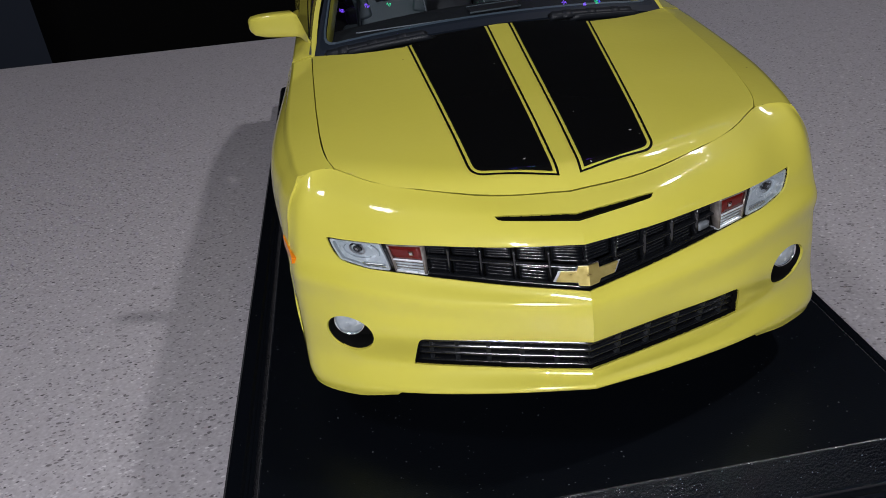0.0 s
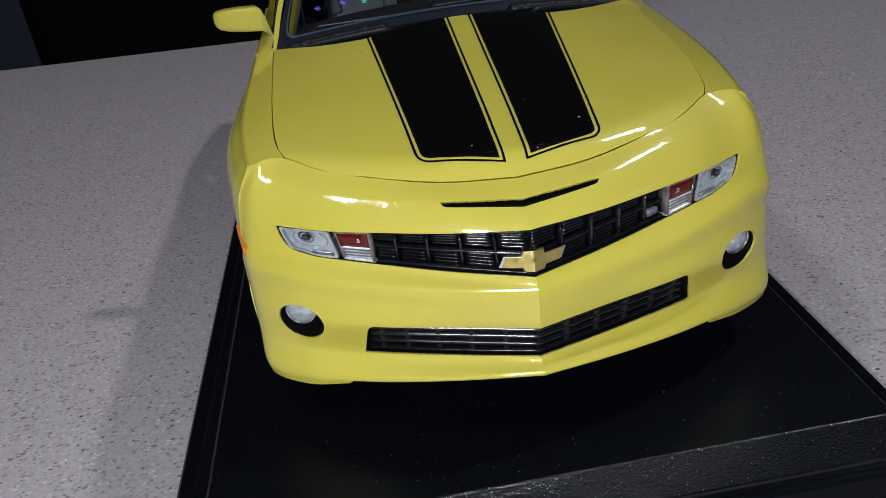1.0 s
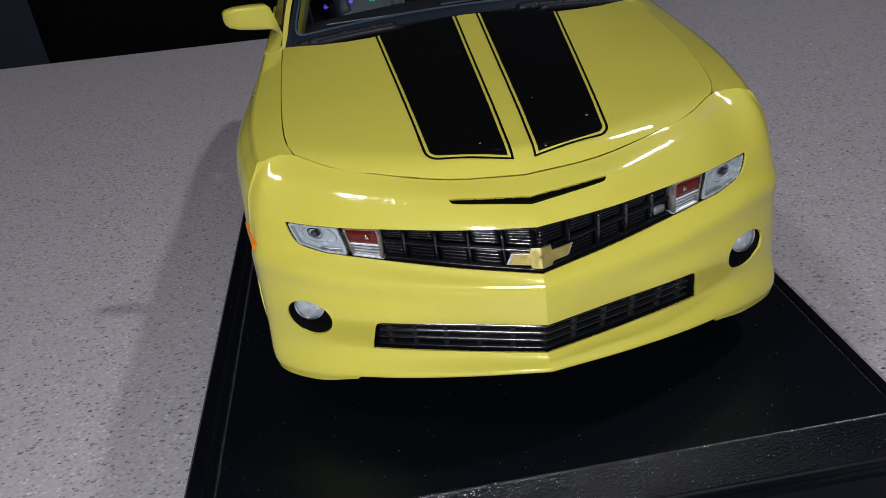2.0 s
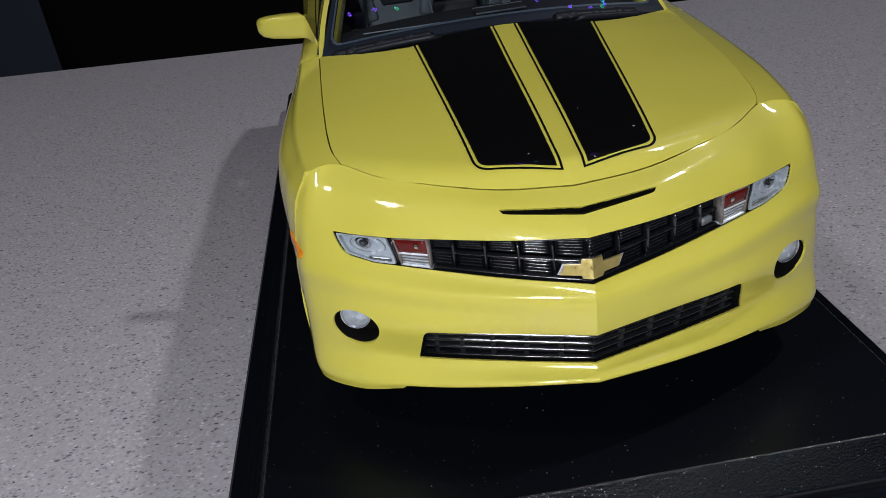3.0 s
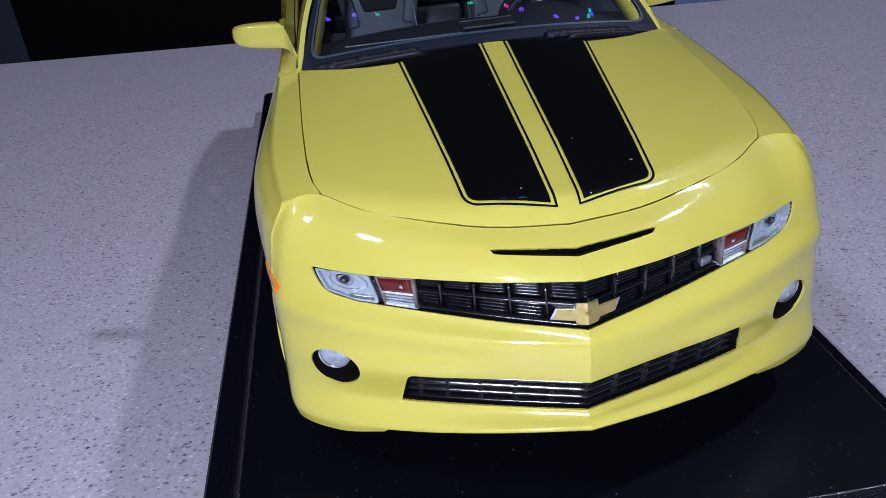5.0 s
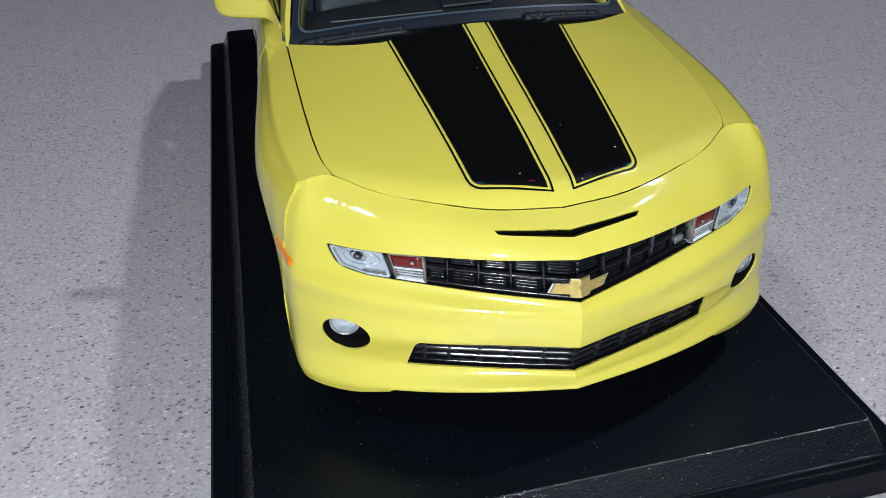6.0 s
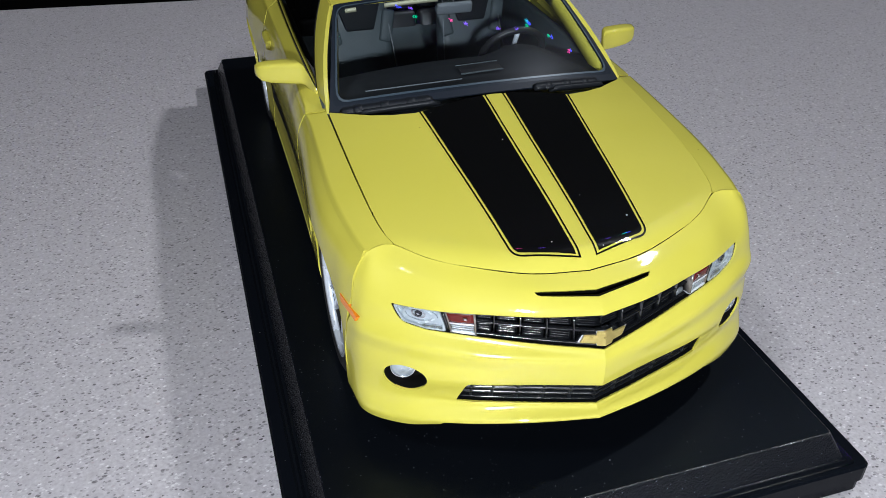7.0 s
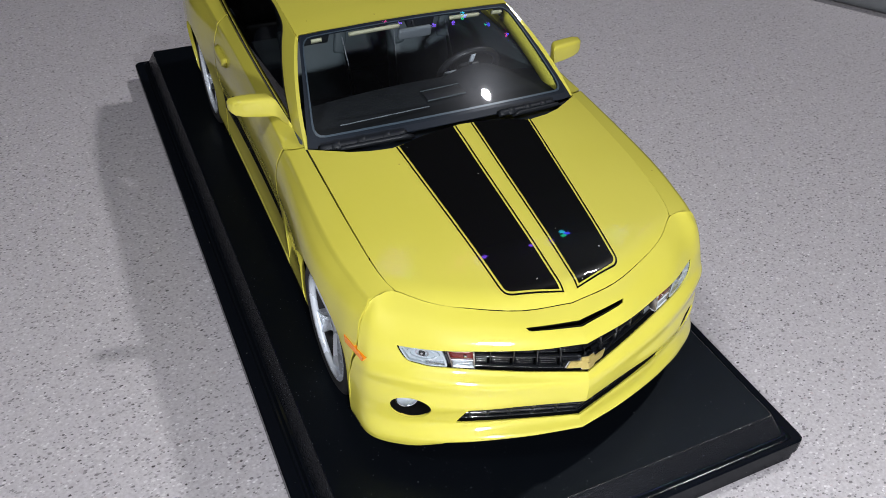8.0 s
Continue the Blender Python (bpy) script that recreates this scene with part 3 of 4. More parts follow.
def headlights():
    for s in (-1, 1):
        def r(a, b):
            return (min(s * a, s * b), max(s * a, s * b))
        # outer lamp: reflector bowl, projector and clear cover
        loop = [(s * u, v) for u, v in ((2.98, 2.03), (2.98, 2.98), (3.42, 2.98), (3.94, 2.76), (4.06, 2.01))]
        loop = loop if s > 0 else loop[::-1]
        loop = rounded(loop, 0.08, 0.8)
        lamp_part = part("headlight", trimmed(nose, loop, [], 0.12, 0.12, depth=-1.3, flip=-1, wall=0.8), REFLECTOR, front, "clear headlight with silvery reflector")
        c = s * 3.5
        part("bowl", trimmed(nose, ellipse(c, 2.38, 0.40, 0.37), [ellipse(c, 2.36, 0.30, 0.29)], 0.06, 0.06, wall=0.8, depth=-0.8, flip=-1), REFLECTOR, lamp_part)
        part("projector_ring", trimmed(nose, ellipse(c, 2.30, 0.155, 0.22), [ellipse(c, 2.30, 0.12, 0.17)], 0.05, 0.05, wall=0.9, depth=-0.75, flip=-1), CHROME, lamp_part)
        part("projector", trimmed(nose, ellipse(c, 2.30, 0.075, 0.115), [ellipse(c, 2.30, 0.03, 0.045)], 0.04, 0.04, wall=0.8, depth=-0.7, flip=-1), TRIM, lamp_part)
        part("projector_lens", trimmed(nose, ellipse(c, 2.30, 0.03, 0.045), [], 0.02, 0.02, wall=0.5, depth=-0.55, flip=-1), CHROME, lamp_part)
        part("lower_reflector", slab(nose, *r(3.02, 3.5), 2.80, 2.90, 1.3, 0.55, 6, 1), CHROME, lamp_part)
        part("lamp_edge", trimmed(nose, loop, [[(c + (u - c) * 0.88, 2.46 + (v - 2.46) * 0.86) for u, v in loop]], 0.12, 0.12, wall=0.9, depth=-0.45, flip=-1), REFLECTOR, lamp_part)
        cover = part("cover", trimmed(nose, loop, [], 0.12, 0.12, depth=-0.2, flip=-1), LENS, lamp_part, "clear plastic cover")
        cover.visible_shadow = False
        # inner lamp: red-amber upper block over a clear lower block in a silver frame
        a, b = r(2.13, 2.86)
        lamp2 = part("turn_signal", slab(nose, a, b, 2.05, 2.97, 3.6, 2.6, 6, 4), BLACK_PLASTIC, front, "small signal lamp with red and clear blocks")
        part("red_block", slab(nose, a + 0.03, b - 0.03, 2.05, 2.55, 2.6, 0.6, 6, 3), AMBER_RED, lamp2, "dark red lens block")
        part("clear_block", slab(nose, a + 0.05, b - 0.05, 2.62, 2.94, 2.6, 0.9, 6, 3), CLEAR_EDGE, lamp2, "clear ribbed lens block")
        mid = (a + b) / 2 - s * 0.12
        part("bulb", slab(nose, mid - 0.055, mid + 0.055, 2.22, 2.40, 0.6, 0.25, 4, 4, 0.28), CHROME, lamp2)
        for lo, hi, va, vb in ((a, b, 2.03, 2.08), (a, b, 2.53, 2.58), (a, b, 2.90, 2.97), (a, a + 0.04, 2.05, 2.95), (b - 0.04, b, 2.05, 2.95)):
            part("silver_edge", slab(nose, lo, hi, va, vb, 2.7, 0.45, 6, 2), SILVER if va > 2.5 else CLEAR_EDGE, lamp2)
        for va in (2.66, 2.75, 2.84):
            part("lens_rib", slab(nose, a + 0.06, b - 0.06, va, va + 0.035, 1.0, 0.6, 6, 1), REFLECTOR, lamp2)
        part("lamp_divider", slab(nose, *r(2.88, 2.96), 2.04, 2.96, 3.8, 0.6, 2, 4), BLACK_PLASTIC, front)
        # fog lamp
        fog = part("fog_lamp_well", trimmed(nose, ellipse(s * 3.93, 6.08, 0.57, 0.64, s * 0.5), [], 0.12, 0.15, depth=-4.2, flip=-1, wall=0.5), DARK, front, "black fog lamp recess")

        def drum(profile, mat, label=""):
            bm = turned(profile, 28)
            bmesh.ops.transform(bm, matrix=pose((s * 41.1 + 0.4) * MM, 0.0134, 0.0417, 8, 0, -90 + s * 14), verts=bm.verts)
            return bm, mat
        bm, mat = drum([(1.2, 0.05), (1.05, 1.1), (0.6, 2.2), (0.2, 2.6), (-2.5, 2.7)], REFLECTOR)
        part("fog_lamp", bm, mat, fog, "round silvery fog lamp")
        bm, mat = drum([(-2.5, 2.6), (0.4, 2.6), (0.7, 2.78), (0.4, 2.95), (-2.5, 2.95)], CHROME)
        part("fog_lamp_ring", bm, mat, fog)


def badge():
    # plain gold lozenge bar with a raised block, in a silver edge, folded over the keel
    def loop(k):
        return [(u * k, 2.66 + v * k) for u, v in ((-0.43, 0.13), (-0.36, -0.11), (-0.15, -0.12), (-0.13, -0.23), (0.14, -0.25), (0.15, -0.13), (0.44, -0.14), (0.37, 0.09), (0.16, 0.10), (0.13, 0.19), (-0.13, 0.20), (-0.14, 0.12))]
    edge = part("badge", trimmed(nose, loop(1.0), [], 0.08, 0.06, depth=0.1, wall=1.8, flip=-1, lines=[((0, 2.4), (0, 2.9))]), CHROME, front, "gold bow-shaped badge in a silver edge")
    part("badge_face", trimmed(nose, loop(0.91), [], 0.08, 0.06, depth=0.4, wall=0.4, flip=-1, lines=[((0, 2.4), (0, 2.9))]), GOLD, edge, "speckled gold face")


grille()
lower_grille()
headlights()
badge()
part("scoop_lip", slab(nose, -0.98, 0.98, 1.08, 1.14, 1.5, 0.35, 24, 1), BLACK_GLOSS, front)

# ---- hood ----
HOOD_Y = [6, 12, 26, 40, 56, 72, 84]
HOOD_EDGE = [63.6, 64.8, 67.0, 69.0, 70.7, 72.1, 73.0]
HOOD_CROWN = [65.2, 66.9, 69.6, 71.9, 74.4, 77.0, 78.6]


def hood_top(x, y):
    e, c = along(HOOD_Y, HOOD_EDGE, y), along(HOOD_Y, HOOD_CROWN, y)
    k = min(abs(x) / 42.0, 1.15)
    k = math.sqrt(k * k + 0.02) - math.sqrt(0.02)
    z = c + (e - c) * (0.55 * k + 0.50 * k * k)
    # the leading edge rolls down towards the nose
    d = max(0.0, hood_front(x) + 6.0 - y) / 6.0
    return (x, y, z - 2.3 * d ** 2.6 * max(0.0, 1 - (x / 42) ** 2))


def hood_front(x):
    return along([0, 13, 25, 33, 37, 39.6, 42], [8.0, 9.8, 14.4, 18.8, 21.7, 24.4, 28], abs(x))


def hood_rear(x):
    return along([0, 12, 22, 34, 43], [73.0, 72.2, 70.8, 75.0, 82.0], abs(x))


RIGHT = [(39.2, 24.6), (40.3, 27.4), (41.0, 31.5), (41.6, 38), (42.2, 50), (42.7, 66), (43.0, 81.6)]
FRONT = [(x, y + 0.1) for x, y, z in (nose(0.25 * k, 0.0) for k in range(15))]
HOOD_LOOP = [(-x, y) for x, y in reversed(FRONT[1:])] + FRONT + [(x + 0.8 * math.exp(-((y - 48) / 20) ** 2), y) for x, y in RIGHT] + \
    [(x, hood_rear(x)) for x in (38, 33, 28, 22, 17, 12, 6, 0, -6, -12, -17, -22, -28, -33, -38)] + [(-x, y) for x, y in reversed(RIGHT)]
hood = part("hood", trimmed(hood_top, HOOD_LOOP, [], 0.8, 0.8, wall=1.4, eu=0.2, ev=0.2), YELLOW, car)
part("hood_underside", trimmed(hood_top, [(-36, 24), (-24, 17), (0, 12), (24, 17), (36, 24), (43, 34), (45, 80), (-45, 80), (-43, 34)], [], 6, 6, depth=-2.6, eu=0.2, ev=0.2), DARK, car)


def stripes():
    for s in (-1, 1):
        def edge_in(y):
            return (2.0 if s > 0 else 1.5) + (y - 9) * 0.0085

        def edge_out(y):
            return 16.3 + (y - 14) * 0.086

        def ring(g, rear):
            front_in, front_out = 10.0, 13.4
            corner = rounded([(edge_in(9) + g, front_in + g * 0.9 + 0.2, 0), (edge_out(14) - g, front_out + g * 0.9, 2.6 - g), (edge_out(26) - g, 26, 0)], 0, 1.0, 6)
            pts = corner[:-1]
            pts += [(edge_out(y) - g, y) for y in (26, 38, 50, 60)]
            pts += [(edge_out(70.6) - g, hood_rear(edge_out(70.6)) - rear), (12, hood_rear(12) - rear), (edge_in(72) + g, hood_rear(2) - rear)]
            pts += [(edge_in(y) + g, y) for y in (60, 45, 30, 20)]
            return [(s * x + 0.3, y) for x, y in (pts if s > 0 else pts[::-1])]
        stripe = part("hood_stripe", trimmed(hood_top, ring(0.95, 0.1), [], 0.8, 0.8, depth=0.14, eu=0.2, ev=0.2), BLACK_GLOSS, hood, "gloss black hood stripe with dust")
        part("pinstripe", trimmed(hood_top, ring(0.0, 0.1), [ring(0.42, 0.12)], 0.8, 0.8, depth=0.14, eu=0.2, ev=0.2), BLACK_GLOSS, hood, "thin black pinstripe")


stripes()

# ---- body sides ----
SIDE_Y = [24, 32, 50, 85, 130, 172, 208, 240, 262]
SIDE = [
    [(39.3, 67.1), (41.3, 68.2), (42.45, 70.1), (43.5, 73.1), (45.0, 75.2), (45.2, 76.6), (44.5, 77.8), (42.5, 77.5), (40.5, 76)],
    [(46.3, 66.5), (47.7, 67.2), (49.3, 68.6), (48.8, 71.2), (48.4, 72.6), (48.8, 73.8), (49.2, 74.8), (47.0, 75), (44, 73.5)],
    [(49.2, 61.3), (51.1, 62.2), (53.2, 63.6), (51.4, 65.5), (50.2, 66), (50.8, 67), (52.6, 68), (50.0, 69), (46, 68)],
    [(50.5, 54), (52.2, 54.6), (54.3, 55.5), (52.0, 57), (50.9, 56), (51.6, 56.5), (54.0, 58), (51.6, 59), (47.5, 59)],
    [(51.2, 46), (52.2, 46.4), (54.0, 47), (50.6, 46), (49.6, 45.5), (50.4, 46), (54.0, 49), (51.6, 48), (47.5, 48)],
    [(51.8, 38), (52.2, 38), (52.6, 38), (50.4, 37), (49.6, 36), (50.4, 37), (53.0, 39), (51.0, 38), (47, 38)],
    [(51.6, 31), (51.7, 31), (51.8, 31), (50.8, 30), (50.4, 29.5), (50.8, 30), (52.0, 31), (50.2, 31), (46, 32)],
    [(51.0, 26.3), (50.8, 26.3), (50.5, 26.3), (50.0, 25.5), (49.8, 25.2), (50.0, 25.5), (50.5, 26.3), (49.0, 27.5), (45, 29)],
]
SIDE_ROWS = [[(x, y, z) for (x, z), y in zip(row, SIDE_Y)] for row in SIDE]


def between(a, b, k):
    return [tuple(p + (q - p) * k for p, q in zip(m, n)) for m, n in zip(a, b)]


# the shoulder line is a firm crease: tight rows on both sides of it
SIDE_ROWS = SIDE_ROWS[:1] + [between(SIDE_ROWS[1], SIDE_ROWS[0], 0.12), SIDE_ROWS[1], between(SIDE_ROWS[1], SIDE_ROWS[2], 0.12)] + SIDE_ROWS[2:]


def side_row(v):
    return along([-2, 0, 0.88, 1.0, 1.12, 2.0, 8.0], [-2, 0, 1, 2, 3, 4, 10.0], v)


FRONT_AXLE, REAR_AXLE, AXLE_Z, ARCH = 49.5, 208.0, 36.4, 22.6


def side(s):
    def f(u, v):
        x, y, z = spline([spline(row, u) for row in SIDE_ROWS], side_row(v))
        edge = 0.8 * math.exp(-((y - 48) / 20) ** 2) * max(0.0, 1 - max(0.0, v)) if s > 0 else 0.0
        return (s * x + edge + 0.35 * min(1.0, max(0.0, v)) * min(1.0, max(0.0, (5.0 - u) / 2.0)), y, z)
    return f


def side_u(y):
    lo, hi = 0.0, 8.0
    for _ in range(30):
        m = (lo + hi) / 2
        lo, hi = (m, hi) if spline(SIDE_ROWS[5], m)[1] < y else (lo, m)
    return lo


def side_v(y, z):
    u, lo, hi = side_u(y), -0.6, 7.6
    col = [spline(row, u) for row in SIDE_ROWS]
    for _ in range(30):
        m = (lo + hi) / 2
        lo, hi = (m, hi) if spline(col, side_row(m))[2] > z else (lo, m)
    return lo


def arch(y0, r):
    out = []
    for k in range(29):
        a = radians(-30 + 240 * k / 28)
        y, z = y0 + r * math.cos(a), AXLE_Z + r * math.sin(a)
        y = min(max(y, 18.0), 262)
        out.append((side_u(y), side_v(y, max(z, 24.0))))
    return out


def panels():
    g = 0.012
    door0, door1 = side_u(88), side_u(172)
    for s in (-1, 1):
        f = side(s)
        fl = s
        front_arch, rear_arch = arch(FRONT_AXLE, ARCH), arch(REAR_AXLE, ARCH)
        du, dv = 0.07, 0.14
        loop = rounded([(0.09, 0.0, 0.0), (door0 - g - 0.1, 0, 0), (door0 - g, 1.2), (door0 - g, 6.9, 0), (0.30, 6.9, 0), (0.30, 4.8, 0), (0.12, 4.0, 0), (-0.1, 3.0, 0), (-0.03, 2.0, 0), (0.07, 1.0, 0)], 0.2, 0.3)
        part("fender_flange", trimmed(f, [(-0.12, 2.3), (-0.15, 3.4), (0.08, 4.6), (0.4, 4.6), (0.4, 2.3)], [], du, dv, depth=-1.2, flip=-s), YELLOW, car)
        part("front_fender", trimmed(f, loop, [front_arch], du, dv, wall=1.4, flip=-s), YELLOW, car)
        loop = [(door0 + g - 0.1, 0.0), (door0 + g, 1.2), (door0 + g, 6.0), (door1 - g, 6.0), (door1 - g, 0.0)]
        door = part("door", trimmed(f, loop, [], du, dv, wall=1.2, flip=-s), YELLOW, car)
        part("door_handle", slab(f, door1 - 0.42, door1 - 0.10, 1.95, 2.3, 0.2 * s, -1.5 * s, 8, 3, 0.08), YELLOW, door)
        loop = [(door1 + g, 0.0), (7.95, 0.0), (7.95, 6.9), (door1 + g, 6.9)]
        part("rear_quarter", trimmed(f, loop, [rear_arch], du, dv, wall=1.4, flip=-s), YELLOW, car)
        part("rocker", slab(f, door0 + g, door1 - g, 6.06, 6.95, 0, 1.2 * s, 14, 3), YELLOW, car, "yellow sill under the door")
        # dark reflection of the stand in the door, painted as a gloss band
        part("reflection_stripe", trimmed(f, [(door0 - 0.55, 4.5), (door1, 4.2), (door1, 4.9), (door0 - 0.55, 4.7)], [], du, dv, depth=0.06, flip=-s), BLACK_GLOSS, car, "black band painted for the dark reflection in the side")


        def marked(u, v):
            x, y, z = f(u, v)
            return (x - s * (0.45 * max(0.0, -u) + (0.6 if s > 0 else 0.0)), y, z)
        part("side_marker", trimmed(marked, [(-0.42, 3.44), (-0.38, 3.64), (0.55, 3.70), (0.62, 3.44)], [], 0.05, 0.05, wall=0.9, depth=0.24, flip=-s), ORANGE, car, "orange side marker lamp")
        for y0 in (FRONT_AXLE, REAR_AXLE):
            well = turned([(0, 0.1), (0, ARCH + 1.5), (18, ARCH + 1.5)], 40)
            bmesh.ops.transform(well, matrix=pose(s * 0.0315, y0 * MM, AXLE_Z * MM) @ Matrix.Diagonal((s, 1, 1, 1)), verts=well.verts)
            part("wheel_well", well, DARK, car)


panels()


def wheels():
    for s in (-1, 1):
        for y0 in (FRONT_AXLE, REAR_AXLE):
            m = pose(s * 0.0398 + 0.0005, y0 * MM, AXLE_Z * MM) @ Matrix.Diagonal((s, 1, 1, 1))

            def place(bm):
                bmesh.ops.transform(bm, matrix=m, verts=bm.verts)
                if s < 0:
                    bmesh.ops.reverse_faces(bm, faces=bm.faces)
                return bm
            hub = part("wheel", place(turned([(2.5, 0.1), (2.5, 15.0), (-5, 15.0)], 40)), TRIM_DARK, car, "silver five-spoke wheel with black tyre")
            part("tyre", place(turned([(-6, 15.2), (-6, 18.6), (-5, 19.9), (9.0, 20.1), (10.8, 19.4), (11.6, 17.6), (11.2, 15.6), (10.4, 15.1), (-6, 15.2)], 56)), RUBBER, hub)
            part("barrel", place(turned([(2.6, 14.9), (3, 14.3), (9.4, 14.4), (9.4, 15.2), (2.6, 15.2)], 48)), TRIM_DARK, hub)
            part("rim", place(turned([(9.4, 14.3), (10.2, 14.2), (11.0, 15.0), (11.3, 15.5), (11.0, 15.6), (10.2, 15.5), (9.4, 15.4), (9.4, 14.3)], 56)), SILVER, hub)
            part("brake_disc", place(turned([(3.0, 0.1), (3.0, 11), (3.6, 11.2), (3.6, 0.1)], 32)), TRIM, hub)
            for k in range(5):
                verts = []
                for r, w, h in ((1.5, 2.2, 8.4), (5, 1.9, 9.2), (9.5, 2.3, 9.8), (14.6, 3.6, 10.2)):
                    verts += [(h, -w, r), (h - 0.9, -w * 0.25, r), (h - 0.9, w * 0.25, r), (h, w, r), (h - 3.2, w, r), (h - 3.2, -w, r)]
                faces = []
                for j in range(3):
                    for i in range(6):
                        faces.append((j * 6 + i, j * 6 + (i + 1) % 6, j * 6 + 6 + (i + 1) % 6, j * 6 + 6 + i))
                faces.append((18, 19, 20, 21, 22, 23))
                bm = mesh_from(verts, faces)
                bmesh.ops.recalc_face_normals(bm, faces=bm.faces)
                bmesh.ops.rotate(bm, matrix=Matrix.Rotation(2 * math.pi * k / 5 + 0.3, 3, "X"), verts=bm.verts)
                part("spoke", place(bm), SILVER, hub, smooth=False)
            part("hub_cap", place(turned([(7, 0.1), (9.4, 0.1), (9.2, 2.2), (8.4, 2.8), (6, 2.8)], 24)), SILVER, hub)


wheels()

# ---- greenhouse ----
BELT = [(43.4, 82.6, 72.8), (44.0, 100, 74), (44.8, 130, 75.2), (45.0, 160, 76.4), (44.6, 190, 77.2), (43.4, 214, 77.6), (42, 234, 77.6)]
RAIL = [(35.4, 115.2, 91.4), (35.0, 122, 92.0), (34.6, 138, 92.6), (34.3, 158, 92.2), (33.8, 176, 90.6), (33.6, 196, 87.2), (34.5, 218, 82.2)]


def cabin_side(s):
    def f(u, v):
        a, b = spline(BELT, u), spline(RAIL, u)
        bow = 1.3 * 4 * v * (1 - v)
        x, y, z = (a[i] + (b[i] - a[i]) * v for i in range(3))
        return (s * (x + bow), y, z + bow * 0.4)
    return f


def roof_top(x, y):
    u = along([115, 122, 138, 158, 176, 196, 218], [0, 1, 2, 3, 4, 5, 6], y)
    rx, _, rz = spline(RAIL, u)
    return (x, y, rz + 2.2 * (1 - (x / rx) ** 2))


def screen(u, v):
    """Windscreen: u from -1 to 1 across, v from 0 at the cowl to 1 at the roof."""
    x = u * (43.0 + (35.0 - 43.0) * v)
    y0, z0 = 75.0 + 7.4 * u * u, 76.8 - 4.2 * u * u
    y1, z1 = 112.2 + 2.6 * u * u, 94.0 - 2.2 * u * u
    b = 0.8 * 4 * v * (1 - v)
    return (x, y0 + (y1 - y0) * v - b * 0.5, z0 + (z1 - z0) * v + b)


def rear_screen(u, v):
    x = u * (34.0 + 4.0 * v)
    y, z = 176 + 44 * v, 92.6 - 14.0 * v - 2.0 * u * u
    return (x, y, z + 1.0 * 4 * v * (1 - v))


def greenhouse():
    for s in (-1, 1):
        f = cabin_side(s)
        window = rounded([(0.74, 0.04), (1.40, 0.88), (2.0, 0.93), (3.5, 0.90), (4.3, 0.55), (4.35, 0.06, 0.05)], 0.08, 3.0)
        part("cabin_side", trimmed(f, [(0, 0), (6, 0), (6, 1), (0, 1)], [window], 0.15, 0.1, wall=1.2, flip=s), YELLOW, car, "yellow pillars and window surround")
        pane = part("side_window", trimmed(f, window, [], 0.15, 0.1, depth=-0.4, flip=s), SMOKED, car, "dark smoked side window")
        part("window_seal", trimmed(f, rounded([(0.67, 0.015), (1.36, 0.92), (2.0, 0.96), (3.5, 0.94), (4.36, 0.58), (4.4, 0.03, 0.05)], 0.08, 3.0), [window], 0.15, 0.1, depth=0.3, wall=0.25, flip=s), BLACK_PLASTIC, car)
    part("roof", trimmed(roof_top, [(-34.9, 115.4), (-20, 113.4), (0, 112.6), (20, 113.4), (34.9, 115.4), (34.5, 138), (34.0, 170), (33.8, 177), (-33.8, 177), (-34.0, 170), (-34.5, 138)], [], 3, 3, wall=1.4, eu=0.2, ev=0.2), YELLOW, car)
    clear = rounded([(-0.945, 0.09), (0.945, 0.09), (0.955, 0.955), (-0.955, 0.955)], 0.12, 0.6)
    border = part("windscreen_border", trimmed(screen, rounded([(-0.995, 0.0), (0.995, 0.0), (0.985, 0.99), (-0.985, 0.99)], 0.02, 0.6), [clear], 0.06, 0.06, wall=0.5), FRIT, car, "dark border of the windscreen")
    part("glass_edge", trimmed(screen, rounded([(-0.957, 0.075), (0.957, 0.075), (0.965, 0.962), (-0.965, 0.962)], 0.13, 0.6), [clear], 0.06, 0.06, depth=0.1, wall=0.2), GLASS_EDGE, car, "pale edge of the windscreen glass")
    glass = part("windscreen", trimmed(screen, rounded([(-0.97, 0.05), (0.97, 0.05), (0.97, 0.98), (-0.97, 0.98)], 0.05, 0.6), [], 0.08, 0.08, depth=0.12), GLASS, car, "clear windscreen with small reflections")
    glass.visible_shadow = False
    rear = part("rear_window", trimmed(rear_screen, rounded([(-0.95, 0.03), (0.95, 0.03), (0.95, 0.97), (-0.95, 0.97)], 0.05, 0.6), [], 0.1, 0.1), GLASS, car, "clear rear window")
    rear.visible_shadow = False
    # cowl and wipers
    part("cowl", trimmed(lambda u, v: (u * 43.5, 72 + 10.5 * u * u + (v - 0.5) * 12, 75.3 - 4.0 * u * u - 0.3 * v), [(-1, 0), (1, 0), (1, 1), (-1, 1)], [], 0.1, 0.2), FRIT, car, "black cowl panel")
    for u0, u1 in ((-0.93, -0.36), (0.30, 0.80)):
        blade = part("wiper", slab(screen, u0, u1, -0.035, 0.012, 0.3, 1.3, 14, 1, 0.04), WIPER, car, "black windscreen wiper")
        part("wiper_arm", slab(screen, u0 + 0.1, u1 + 0.04, -0.055, -0.030, 0.2, 1.7, 12, 1, 0.1), WIPER, blade)
        for k in range(3):
            u = u0 + (u1 - u0) * (0.2 + 0.28 * k)
            part("wiper_clip", slab(screen, u - 0.03, u + 0.03, -0.045, 0.016, 0.9, 1.5, 2, 1, 0.1), WIPER, blade)


greenhouse()


